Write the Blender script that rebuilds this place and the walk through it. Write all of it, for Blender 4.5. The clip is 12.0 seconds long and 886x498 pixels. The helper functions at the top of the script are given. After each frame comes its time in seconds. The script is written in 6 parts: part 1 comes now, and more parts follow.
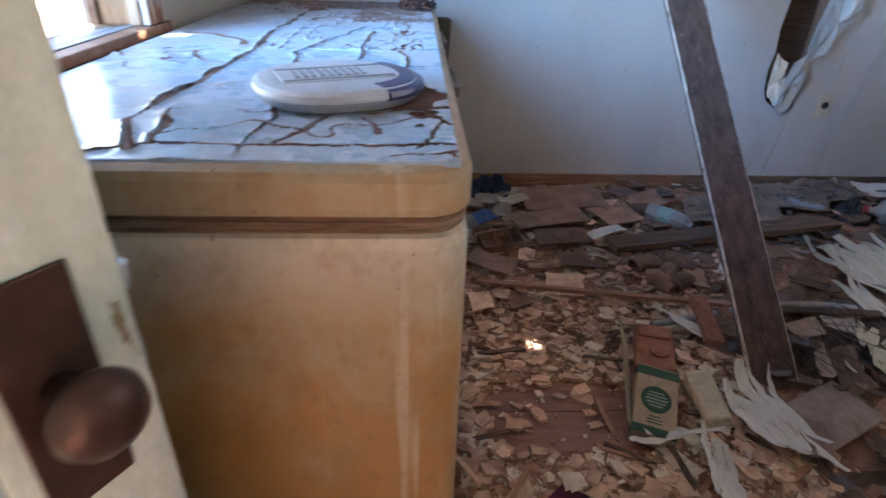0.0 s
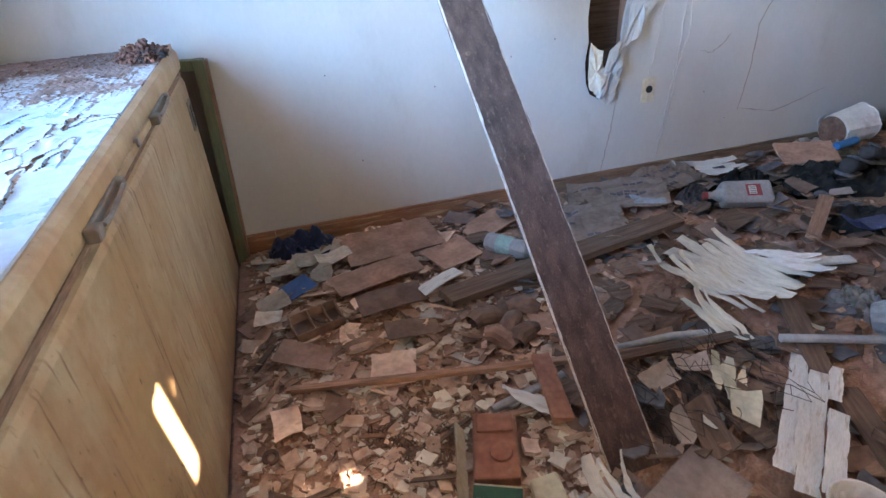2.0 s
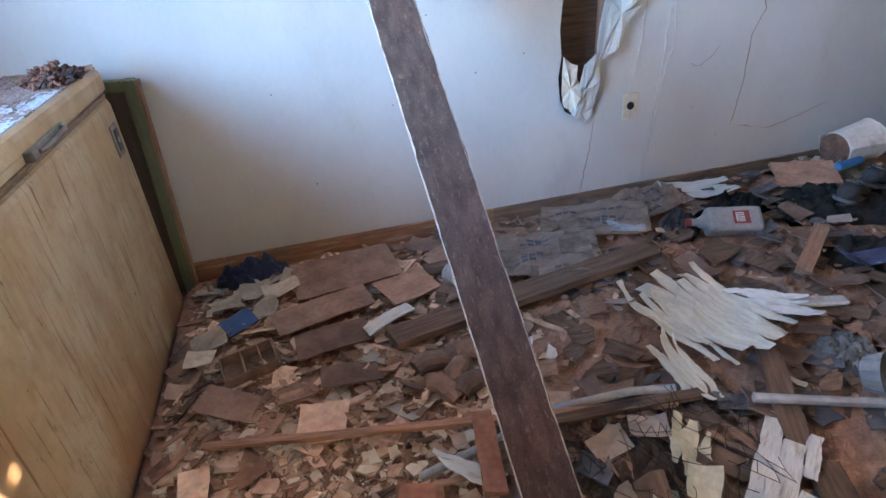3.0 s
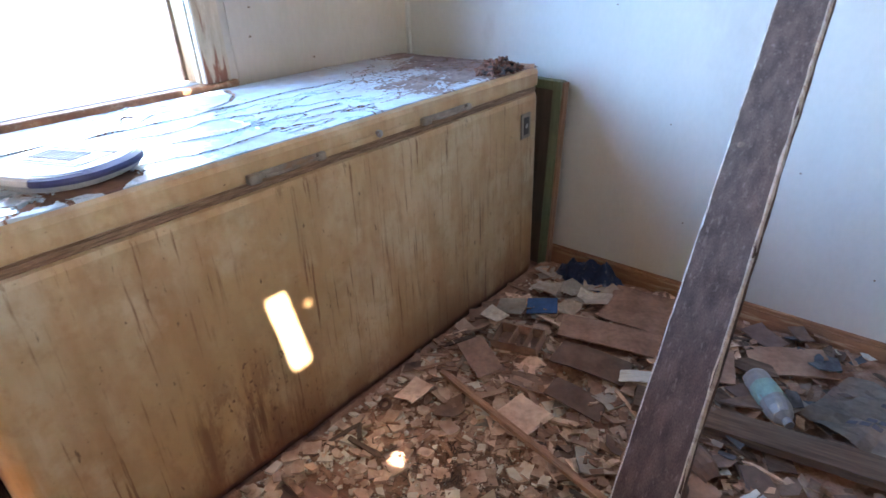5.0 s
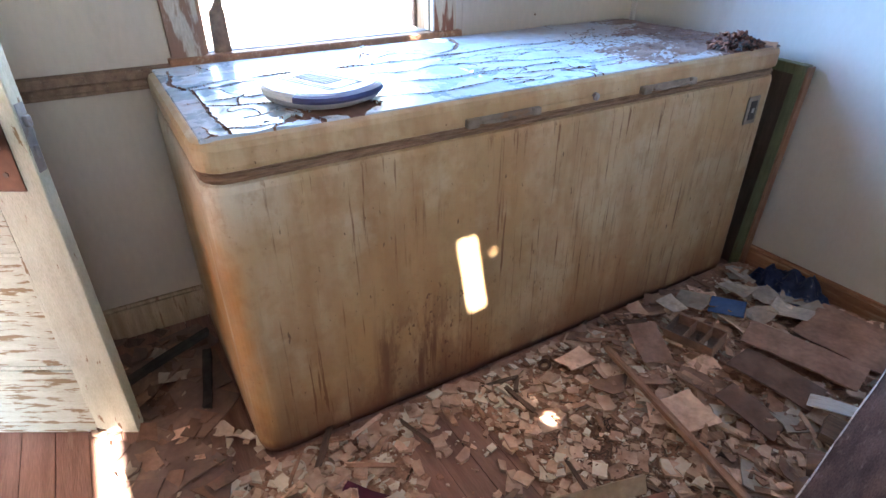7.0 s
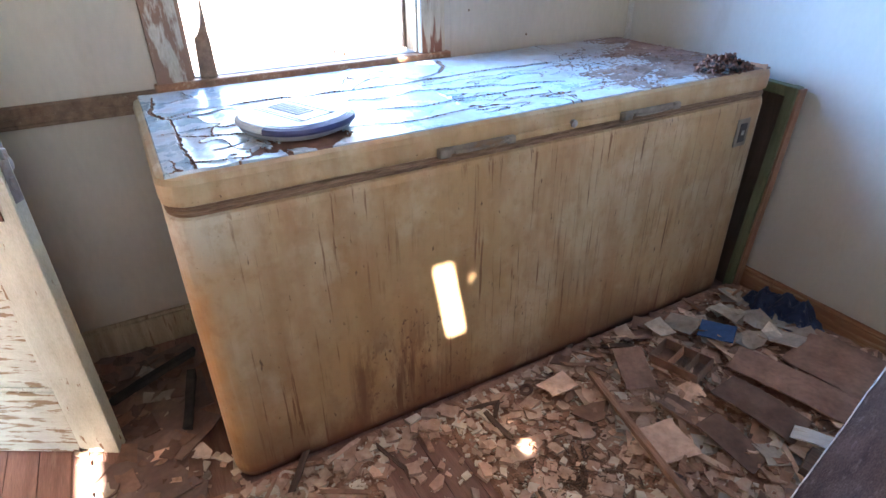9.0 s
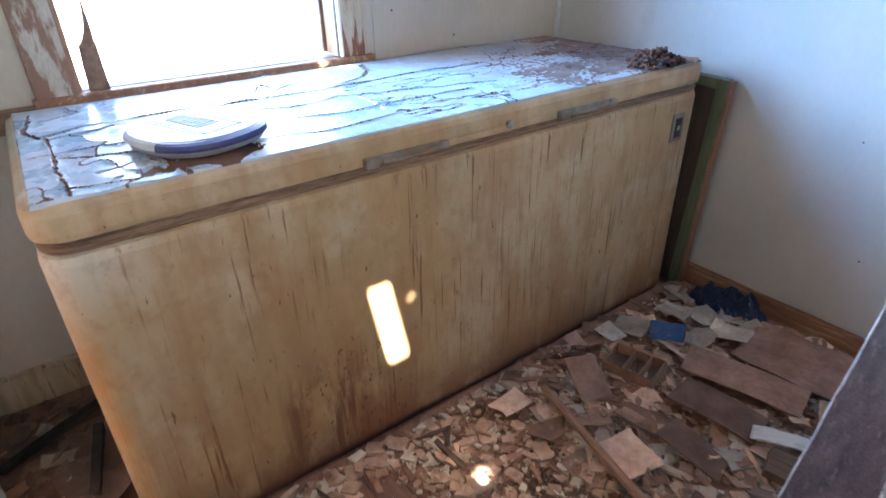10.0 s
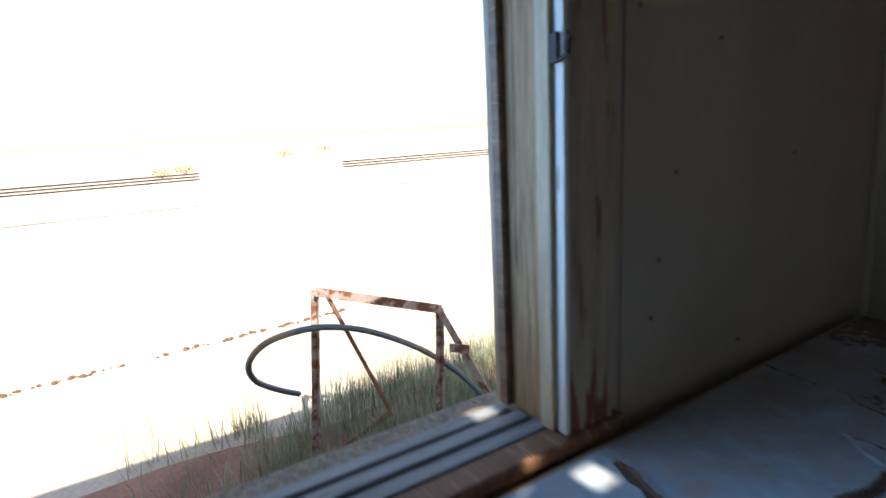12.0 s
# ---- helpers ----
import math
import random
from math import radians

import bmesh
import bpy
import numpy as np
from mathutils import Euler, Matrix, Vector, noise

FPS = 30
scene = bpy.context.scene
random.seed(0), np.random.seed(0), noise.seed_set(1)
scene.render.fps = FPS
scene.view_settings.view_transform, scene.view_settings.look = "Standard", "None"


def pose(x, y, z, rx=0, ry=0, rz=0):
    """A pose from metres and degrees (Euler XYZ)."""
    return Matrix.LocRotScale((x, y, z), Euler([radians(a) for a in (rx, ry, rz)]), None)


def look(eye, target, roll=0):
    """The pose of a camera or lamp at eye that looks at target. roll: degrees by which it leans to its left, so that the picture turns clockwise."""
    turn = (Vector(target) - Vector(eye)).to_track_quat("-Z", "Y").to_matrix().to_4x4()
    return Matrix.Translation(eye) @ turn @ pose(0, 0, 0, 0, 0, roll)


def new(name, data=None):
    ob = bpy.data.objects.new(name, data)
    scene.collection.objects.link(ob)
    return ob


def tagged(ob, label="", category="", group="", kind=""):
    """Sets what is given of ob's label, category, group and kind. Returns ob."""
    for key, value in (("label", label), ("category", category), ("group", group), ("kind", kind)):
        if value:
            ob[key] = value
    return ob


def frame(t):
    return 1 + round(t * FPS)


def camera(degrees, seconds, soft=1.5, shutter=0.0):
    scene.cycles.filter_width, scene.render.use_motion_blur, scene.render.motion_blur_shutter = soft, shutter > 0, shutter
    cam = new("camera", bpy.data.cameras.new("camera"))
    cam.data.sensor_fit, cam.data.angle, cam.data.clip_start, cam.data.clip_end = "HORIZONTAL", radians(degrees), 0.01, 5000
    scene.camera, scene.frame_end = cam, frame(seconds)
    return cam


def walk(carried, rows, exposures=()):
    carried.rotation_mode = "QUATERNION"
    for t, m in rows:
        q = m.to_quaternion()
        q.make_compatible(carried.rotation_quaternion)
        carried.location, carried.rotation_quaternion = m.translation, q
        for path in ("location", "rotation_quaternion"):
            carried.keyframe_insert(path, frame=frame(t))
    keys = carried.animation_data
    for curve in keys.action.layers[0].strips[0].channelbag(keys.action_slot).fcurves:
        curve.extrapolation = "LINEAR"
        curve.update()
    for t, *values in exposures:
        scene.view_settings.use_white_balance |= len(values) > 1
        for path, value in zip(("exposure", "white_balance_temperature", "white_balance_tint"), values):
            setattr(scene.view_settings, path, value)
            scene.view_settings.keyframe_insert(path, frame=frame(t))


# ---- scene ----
cam = camera(76.5, 12.0, shutter=0.3)
PATH = [
    (0, (-0.036, -0.609, 1.154), (0.059, 1.137, 0.185), 1.7),
    (0.5, (0.121, -0.462, 1.168), (0.377, 1.26, 0.182), -3.1),
    (1, (0.24, -0.31, 1.15), (0.625, 1.376, 0.145), -4.3),
    (1.5, (0.293, -0.221, 1.18), (0.73, 1.445, 0.163), -4.4),
    (2, (0.372, -0.181, 1.227), (0.791, 1.489, 0.21), -4.1),
    (2.5, (0.497, -0.153, 1.225), (0.857, 1.539, 0.22), -5.0),
    (2.7, (0.577, -0.089, 1.222), (0.942, 1.598, 0.211), -4.8),
    (4.3, (1.06, 0.02, 1.288), (0.628, 1.726, 0.332), -1.3),
    (4.5, (1.197, 0.073, 1.303), (0.37, 1.621, 0.344), -3.1),
    (5, (1.202, 0.023, 1.295), (0.037, 1.361, 0.373), -2.4),
    (5.5, (1.233, -0.011, 1.294), (-0.07, 1.186, 0.361), -1.8),
    (6, (1.224, -0.05, 1.304), (-0.167, 1.014, 0.338), -1.2),
    (6.5, (1.19, -0.08, 1.29), (-0.26, 0.883, 0.304), -0.3),
    (7, (1.175, -0.073, 1.277), (-0.312, 0.811, 0.273), -0.2),
    (9, (1.207, 0.041, 1.33), (-0.317, 0.876, 0.341), -0.8),
    (9.5, (1.223, 0.049, 1.291), (-0.275, 0.95, 0.319), -1.0),
    (10, (1.106, 0.122, 1.284), (-0.32, 1.136, 0.315), -1.2),
    (10.5, (0.803, 0.189, 1.411), (-0.658, 1.239, 0.538), -0.7),
    (11, (0.443, 0.255, 1.393), (-1.106, 1.397, 0.852), -0.4),
    (11.5, (0.179, 0.386, 1.376), (-1.442, 1.468, 0.928), -1.8),
    (12, (-0.192, 0.465, 1.395), (-1.836, 1.524, 0.976), -3.1),
]
EXPOSURES = [(0.0, 4.0, 7100, 19), (0.5, 4.45, 7150, 19), (1.0, 4.65, 7350, 19), (1.5, 4.88, 7500, 19), (2.0, 4.88, 7600, 19), (4.5, 4.8, 7500, 19), (5.5, 4.68, 7150, 18), (6.5, 4.68, 6900, 18), (10.0, 4.7, 6900, 17), (10.5, 4.4, 6900, 15), (11.0, 3.35, 6900, 13),
             (11.5, 1.9, 7300, 13), (12.0, 1.2, 7600, 13)]
walk(cam, [(t, look(eye, target, roll)) for t, eye, target, roll in PATH], EXPOSURES)

# ---- world, sun and exposure ----
SUN_EL, SUN_AZ = radians(46.0), radians(10.5)      # height of the sun; it stands this far south of east
RAY = Vector((-math.cos(SUN_EL) * math.cos(SUN_AZ), math.cos(SUN_EL) * math.sin(SUN_AZ), -math.sin(SUN_EL)))
world = bpy.data.worlds.new("sky")
scene.world = world
world.use_nodes = True
wn = world.node_tree
sky = wn.nodes.new("ShaderNodeTexSky")
sky.sky_type, sky.sun_disc = "NISHITA", False
sky.sun_elevation, sky.sun_rotation = SUN_EL, radians(90) + SUN_AZ
wn.links.new(sky.outputs[0], wn.nodes["Background"].inputs[0])
wn.nodes["Background"].inputs[1].default_value = 0.15
sun = new("sun", bpy.data.lights.new("sun", "SUN"))
sun.data.energy, sun.data.angle, sun.data.color = 5.0, radians(0.53), (1.0, 0.95, 0.87)
sun.matrix_world = look((0, 0, 0), RAY)


# ---- materials ----
def links(m):
    return m.node_tree.nodes, m.node_tree.links


def material(name, low, high, scale=8.0, rough=0.8, bump=0.2, stretch=(1, 1, 1), metal=0.0, spots=None, spot_scale=3.0,
             spot_at=(0.55, 0.7), fine=60.0, vary=0.0, coords="Object", gloss=0.5, grain_by=0.35):
    """Noise-mixed paint, wood, paper or dirt: two colours, an optional stain colour, fine grain and relief."""
    m = bpy.data.materials.new(name)
    m.use_nodes = True
    n, l = links(m)
    b = n["Principled BSDF"]
    b.inputs["Roughness"].default_value, b.inputs["Metallic"].default_value = rough, metal
    b.inputs["Specular IOR Level"].default_value = gloss
    tc, mp = n.new("ShaderNodeTexCoord"), n.new("ShaderNodeMapping")
    mp.inputs["Scale"].default_value = stretch
    src = tc.outputs[coords]
    if vary:
        info, add = n.new("ShaderNodeObjectInfo"), n.new("ShaderNodeVectorMath")
        add.operation = "MULTIPLY_ADD"
        add.inputs[0].default_value = (1, 1, 1)
        mul = n.new("ShaderNodeVectorMath")
        mul.operation = "SCALE"
        mul.inputs[0].default_value = (13.1, 7.7, 5.3)
        l.new(info.outputs["Random"], mul.inputs["Scale"])
        add2 = n.new("ShaderNodeVectorMath")
        l.new(tc.outputs[coords], add2.inputs[0])
        l.new(mul.outputs[0], add2.inputs[1])
        src = add2.outputs[0]
    l.new(src, mp.inputs[0])
    big, small = n.new("ShaderNodeTexNoise"), n.new("ShaderNodeTexNoise")
    big.inputs["Scale"].default_value, big.inputs["Detail"].default_value = scale, 6
    small.inputs["Scale"].default_value, small.inputs["Detail"].default_value = fine, 4
    for t in (big, small):
        l.new(mp.outputs[0], t.inputs["Vector"])
    ramp = n.new("ShaderNodeValToRGB")
    ramp.color_ramp.elements[0].position, ramp.color_ramp.elements[1].position = 0.3, 0.7
    ramp.color_ramp.elements[0].color, ramp.color_ramp.elements[1].color = (*low, 1), (*high, 1)
    l.new(big.outputs[0], ramp.inputs[0])
    grain = n.new("ShaderNodeMix")
    grain.data_type, grain.blend_type = "RGBA", "OVERLAY"
    grain.inputs[0].default_value = grain_by
    l.new(ramp.outputs[0], grain.inputs[6])
    l.new(small.outputs[0], grain.inputs[7])
    colour = grain.outputs[2]
    if spots:
        st, sr, mx = n.new("ShaderNodeTexNoise"), n.new("ShaderNodeMapRange"), n.new("ShaderNodeMix")
        st.inputs["Scale"].default_value, st.inputs["Detail"].default_value, st.inputs["Roughness"].default_value = spot_scale, 8, 0.65
        l.new(mp.outputs[0], st.inputs["Vector"])
        sr.inputs["From Min"].default_value, sr.inputs["From Max"].default_value = spot_at
        l.new(st.outputs[0], sr.inputs["Value"])
        mx.data_type = "RGBA"
        l.new(sr.outputs[0], mx.inputs[0])
        l.new(colour, mx.inputs[6])
        mx.inputs[7].default_value = (*spots, 1)
        colour = mx.outputs[2]
    if vary:
        hv = n.new("ShaderNodeHueSaturation")
        mr = n.new("ShaderNodeMapRange")
        mr.inputs["To Min"].default_value, mr.inputs["To Max"].default_value = 1 - vary, 1 + vary
        l.new(info.outputs["Random"], mr.inputs["Value"])
        l.new(mr.outputs[0], hv.inputs["Value"])
        l.new(colour, hv.inputs["Color"])
        colour = hv.outputs[0]
    l.new(colour, b.inputs["Base Color"])
    if bump:
        bp = n.new("ShaderNodeBump")
        bp.inputs["Strength"].default_value, bp.inputs["Distance"].default_value = bump, 0.004
        mixb = n.new("ShaderNodeMath")
        l.new(big.outputs[0], mixb.inputs[0])
        l.new(small.outputs[0], mixb.inputs[1])
        l.new(mixb.outputs[0], bp.inputs["Height"])
        l.new(bp.outputs[0], b.inputs["Normal"])
    return m


def glassy(name, tint, rough=0.1):
    m = bpy.data.materials.new(name)
    m.use_nodes = True
    b = m.node_tree.nodes["Principled BSDF"]
    b.inputs["Base Color"].default_value = (*tint, 1)
    b.inputs["Roughness"].default_value, b.inputs["Transmission Weight"].default_value, b.inputs["IOR"].default_value = rough, 0.75, 1.3
    return m


def plain(name, c, rough=0.5, metal=0.0):
    return material(name, [v * 0.85 for v in c], c, 12, rough, 0.1, metal=metal)


def freezer_enamel():
    """Old cream enamel, yellowed, with rust blooms, thin vertical rust runs and a rusted foot."""
    m = bpy.data.materials.new("yellowed_enamel")
    m.use_nodes = True
    n, l = links(m)
    b = n["Principled BSDF"]
    tc = n.new("ShaderNodeTexCoord")

    def noise_mask(scale, stretch, lo, hi, detail=6, shift=(0, 0, 0)):
        mp, t, r = n.new("ShaderNodeMapping"), n.new("ShaderNodeTexNoise"), n.new("ShaderNodeMapRange")
        mp.inputs["Scale"].default_value, mp.inputs["Location"].default_value = stretch, shift
        l.new(tc.outputs["Object"], mp.inputs[0])
        l.new(mp.outputs[0], t.inputs["Vector"])
        t.inputs["Scale"].default_value, t.inputs["Detail"].default_value, t.inputs["Roughness"].default_value = scale, detail, 0.62
        r.inputs["From Min"].default_value, r.inputs["From Max"].default_value = lo, hi
        l.new(t.outputs[0], r.inputs["Value"])
        return r.outputs[0]

    def over(below, mask, colour, amount=1.0):
        mx, mu = n.new("ShaderNodeMix"), n.new("ShaderNodeMath")
        mx.data_type, mu.operation = "RGBA", "MULTIPLY"
        mu.inputs[1].default_value = amount
        l.new(mask, mu.inputs[0])
        l.new(mu.outputs[0], mx.inputs[0])
        if isinstance(below, tuple):
            mx.inputs[6].default_value = (*below, 1)
        else:
            l.new(below, mx.inputs[6])
        mx.inputs[7].default_value = (*colour, 1)
        return mx.outputs[2]

    def both(a, c, op="MULTIPLY"):
        mu = n.new("ShaderNodeMath")
        mu.operation, mu.use_clamp = op, True
        l.new(a, mu.inputs[0])
        l.new(c, mu.inputs[1])
        return mu.outputs[0]

    sep = n.new("ShaderNodeSeparateXYZ")
    l.new(tc.outputs["Object"], sep.inputs[0])

    def span(axis, lo, hi):
        r = n.new("ShaderNodeMapRange")
        r.inputs["From Min"].default_value, r.inputs["From Max"].default_value = lo, hi
        l.new(sep.outputs[axis], r.inputs["Value"])
        return r.outputs[0]

    col = over((0.53, 0.425, 0.28), noise_mask(2.2, (1, 1, 0.6), 0.36, 0.6), (0.44, 0.295, 0.15))
    col = over(col, noise_mask(9, (1, 1, 0.25), 0.45, 0.68), (0.34, 0.18, 0.08), 0.65)
    col = over(col, noise_mask(5, (1, 1, 1), 0.55, 0.7, shift=(4, 1, 2)), (0.60, 0.51, 0.36), 0.5)
    # the end by the door: dull cream with a broad blotchy orange bloom and washed pale runs
    end = span("Y", 0.075, 0.02)
    col = over(col, end, (0.46, 0.38, 0.245), 0.9)
    col = over(col, both(end, noise_mask(2.4, (1, 1, 0.8), 0.45, 0.62, shift=(5, 0, 3))), (0.52, 0.47, 0.36), 0.7)
    bloom = both(both(end, span("Z", 0.80, 0.66)), both(span("X", -0.80, -0.42), noise_mask(4.2, (1, 1, 0.7), 0.37, 0.55, 8, shift=(1.7, 0, 0.6))))
    col = over(col, bloom, (0.49, 0.24, 0.062), 0.8)
    col = over(col, both(both(end, span("Z", 0.70, 0.50)), noise_mask(9, (1, 1, 0.45), 0.50, 0.62, 8, shift=(0.4, 0, 2.6))), (0.40, 0.20, 0.06), 0.55)
    col = over(col, both(end, noise_mask(12, (1, 1, 0.8), 0.52, 0.64, 8, shift=(3, 0, 1))), (0.42, 0.25, 0.10), 0.45)
    col = over(col, both(end, noise_mask(22, (1, 1, 0.5), 0.62, 0.70, 6, shift=(7, 2, 5))), (0.30, 0.15, 0.06), 0.5)
    col = over(col, both(both(end, span("X", -0.24, -0.05)), noise_mask(26, (1, 1, 0.035), 0.58, 0.64, 2, (2, 5, 1))), (0.64, 0.58, 0.46), 0.8)
    # pale wash under the lid at the near corner
    col = over(col, both(both(span("Y", 0.20, 0.05), span("Z", 0.66, 0.78)), span("Z", 0.835, 0.815)), (0.66, 0.64, 0.56), 0.7)
    # mottling and dark specks
    col = over(col, noise_mask(13, (1, 1, 0.8), 0.50, 0.64, 8, (9, 4, 2)), (0.37, 0.235, 0.115), 0.45)
    col = over(col, noise_mask(30, (1, 1, 0.8), 0.54, 0.66, 6, (2, 8, 7)), (0.33, 0.19, 0.09), 0.35)
    col = over(col, noise_mask(85, (1, 1, 0.7), 0.69, 0.73, 3, (4, 4, 1)), (0.09, 0.04, 0.02), 0.8)
    # thin runs
    runs = noise_mask(62, (1, 1, 0.045), 0.585, 0.64, 4)
    face = both(span("Y", 0.05, 0.12), span("Z", 0.815, 0.79))
    col = over(col, both(both(runs, face), noise_mask(2.6, (1, 1, 0.8), 0.36, 0.55, shift=(3, 7, 1))), (0.17, 0.07, 0.03), 0.8)
    long_runs = both(noise_mask(95, (1, 1, 0.020), 0.60, 0.64, 3, (1, 4, 2)), noise_mask(6, (1, 1, 0.5), 0.42, 0.58, 3, (6, 1, 3)))
    col = over(col, both(both(long_runs, face), both(span("Y", 0.62, 0.85), span("Z", 0.08, 0.22))), (0.13, 0.055, 0.025), 0.85)
    col = over(col, both(face, noise_mask(48, (1, 1, 0.35), 0.66, 0.72, 3, (5, 2, 8))), (0.10, 0.05, 0.025), 0.8)
    # rusted patch low down
    col = over(col, both(both(span("Y", 0.24, 0.38), span("Y", 0.75, 0.55)), both(span("Z", 0.42, 0.28), noise_mask(17, (1, 1, 0.3), 0.46, 0.56))), (0.17, 0.065, 0.032), 0.6)
    drips = noise_mask(26, (1, 1, 0.07), 0.55, 0.62, 3, (8, 3, 4))
    col = over(col, both(both(span("Y", 0.30, 0.42), span("Y", 0.85, 0.66)), both(span("Z", 0.38, 0.26), drips)), (0.12, 0.042, 0.02), 0.75)
    col = over(col, both(both(span("Y", 0.34, 0.48), span("Y", 0.80, 0.62)), both(span("Z", 0.44, 0.36), noise_mask(52, (1, 1, 0.7), 0.60, 0.66, 3, (1, 9, 4)))), (0.10, 0.035, 0.02), 0.85)
    col = over(col, both(span("Z", 0.20, 0.02), noise_mask(9, (1, 1, 0.5), 0.30, 0.50)), (0.17, 0.065, 0.032), 0.9)
    col = over(col, both(span("Z", 0.055, 0.02), noise_mask(14, (1, 1, 0.6), 0.25, 0.42)), (0.13, 0.045, 0.025), 0.9)
    col = over(col, both(span("Y", 1.72, 1.97), noise_mask(4, (1, 1, 0.5), 0.35, 0.6)), (0.30, 0.12, 0.05), 0.8)
    l.new(col, b.inputs["Base Color"])
    b.inputs["Roughness"].default_value = 0.5
    bp, t = n.new("ShaderNodeBump"), n.new("ShaderNodeTexNoise")
    t.inputs["Scale"].default_value, t.inputs["Detail"].default_value = 70, 5
    l.new(tc.outputs["Object"], t.inputs["Vector"])
    l.new(t.outputs[0], bp.inputs["Height"])
    bp.inputs["Strength"].default_value, bp.inputs["Distance"].default_value = 0.18, 0.003
    l.new(bp.outputs[0], b.inputs["Normal"])
    return m


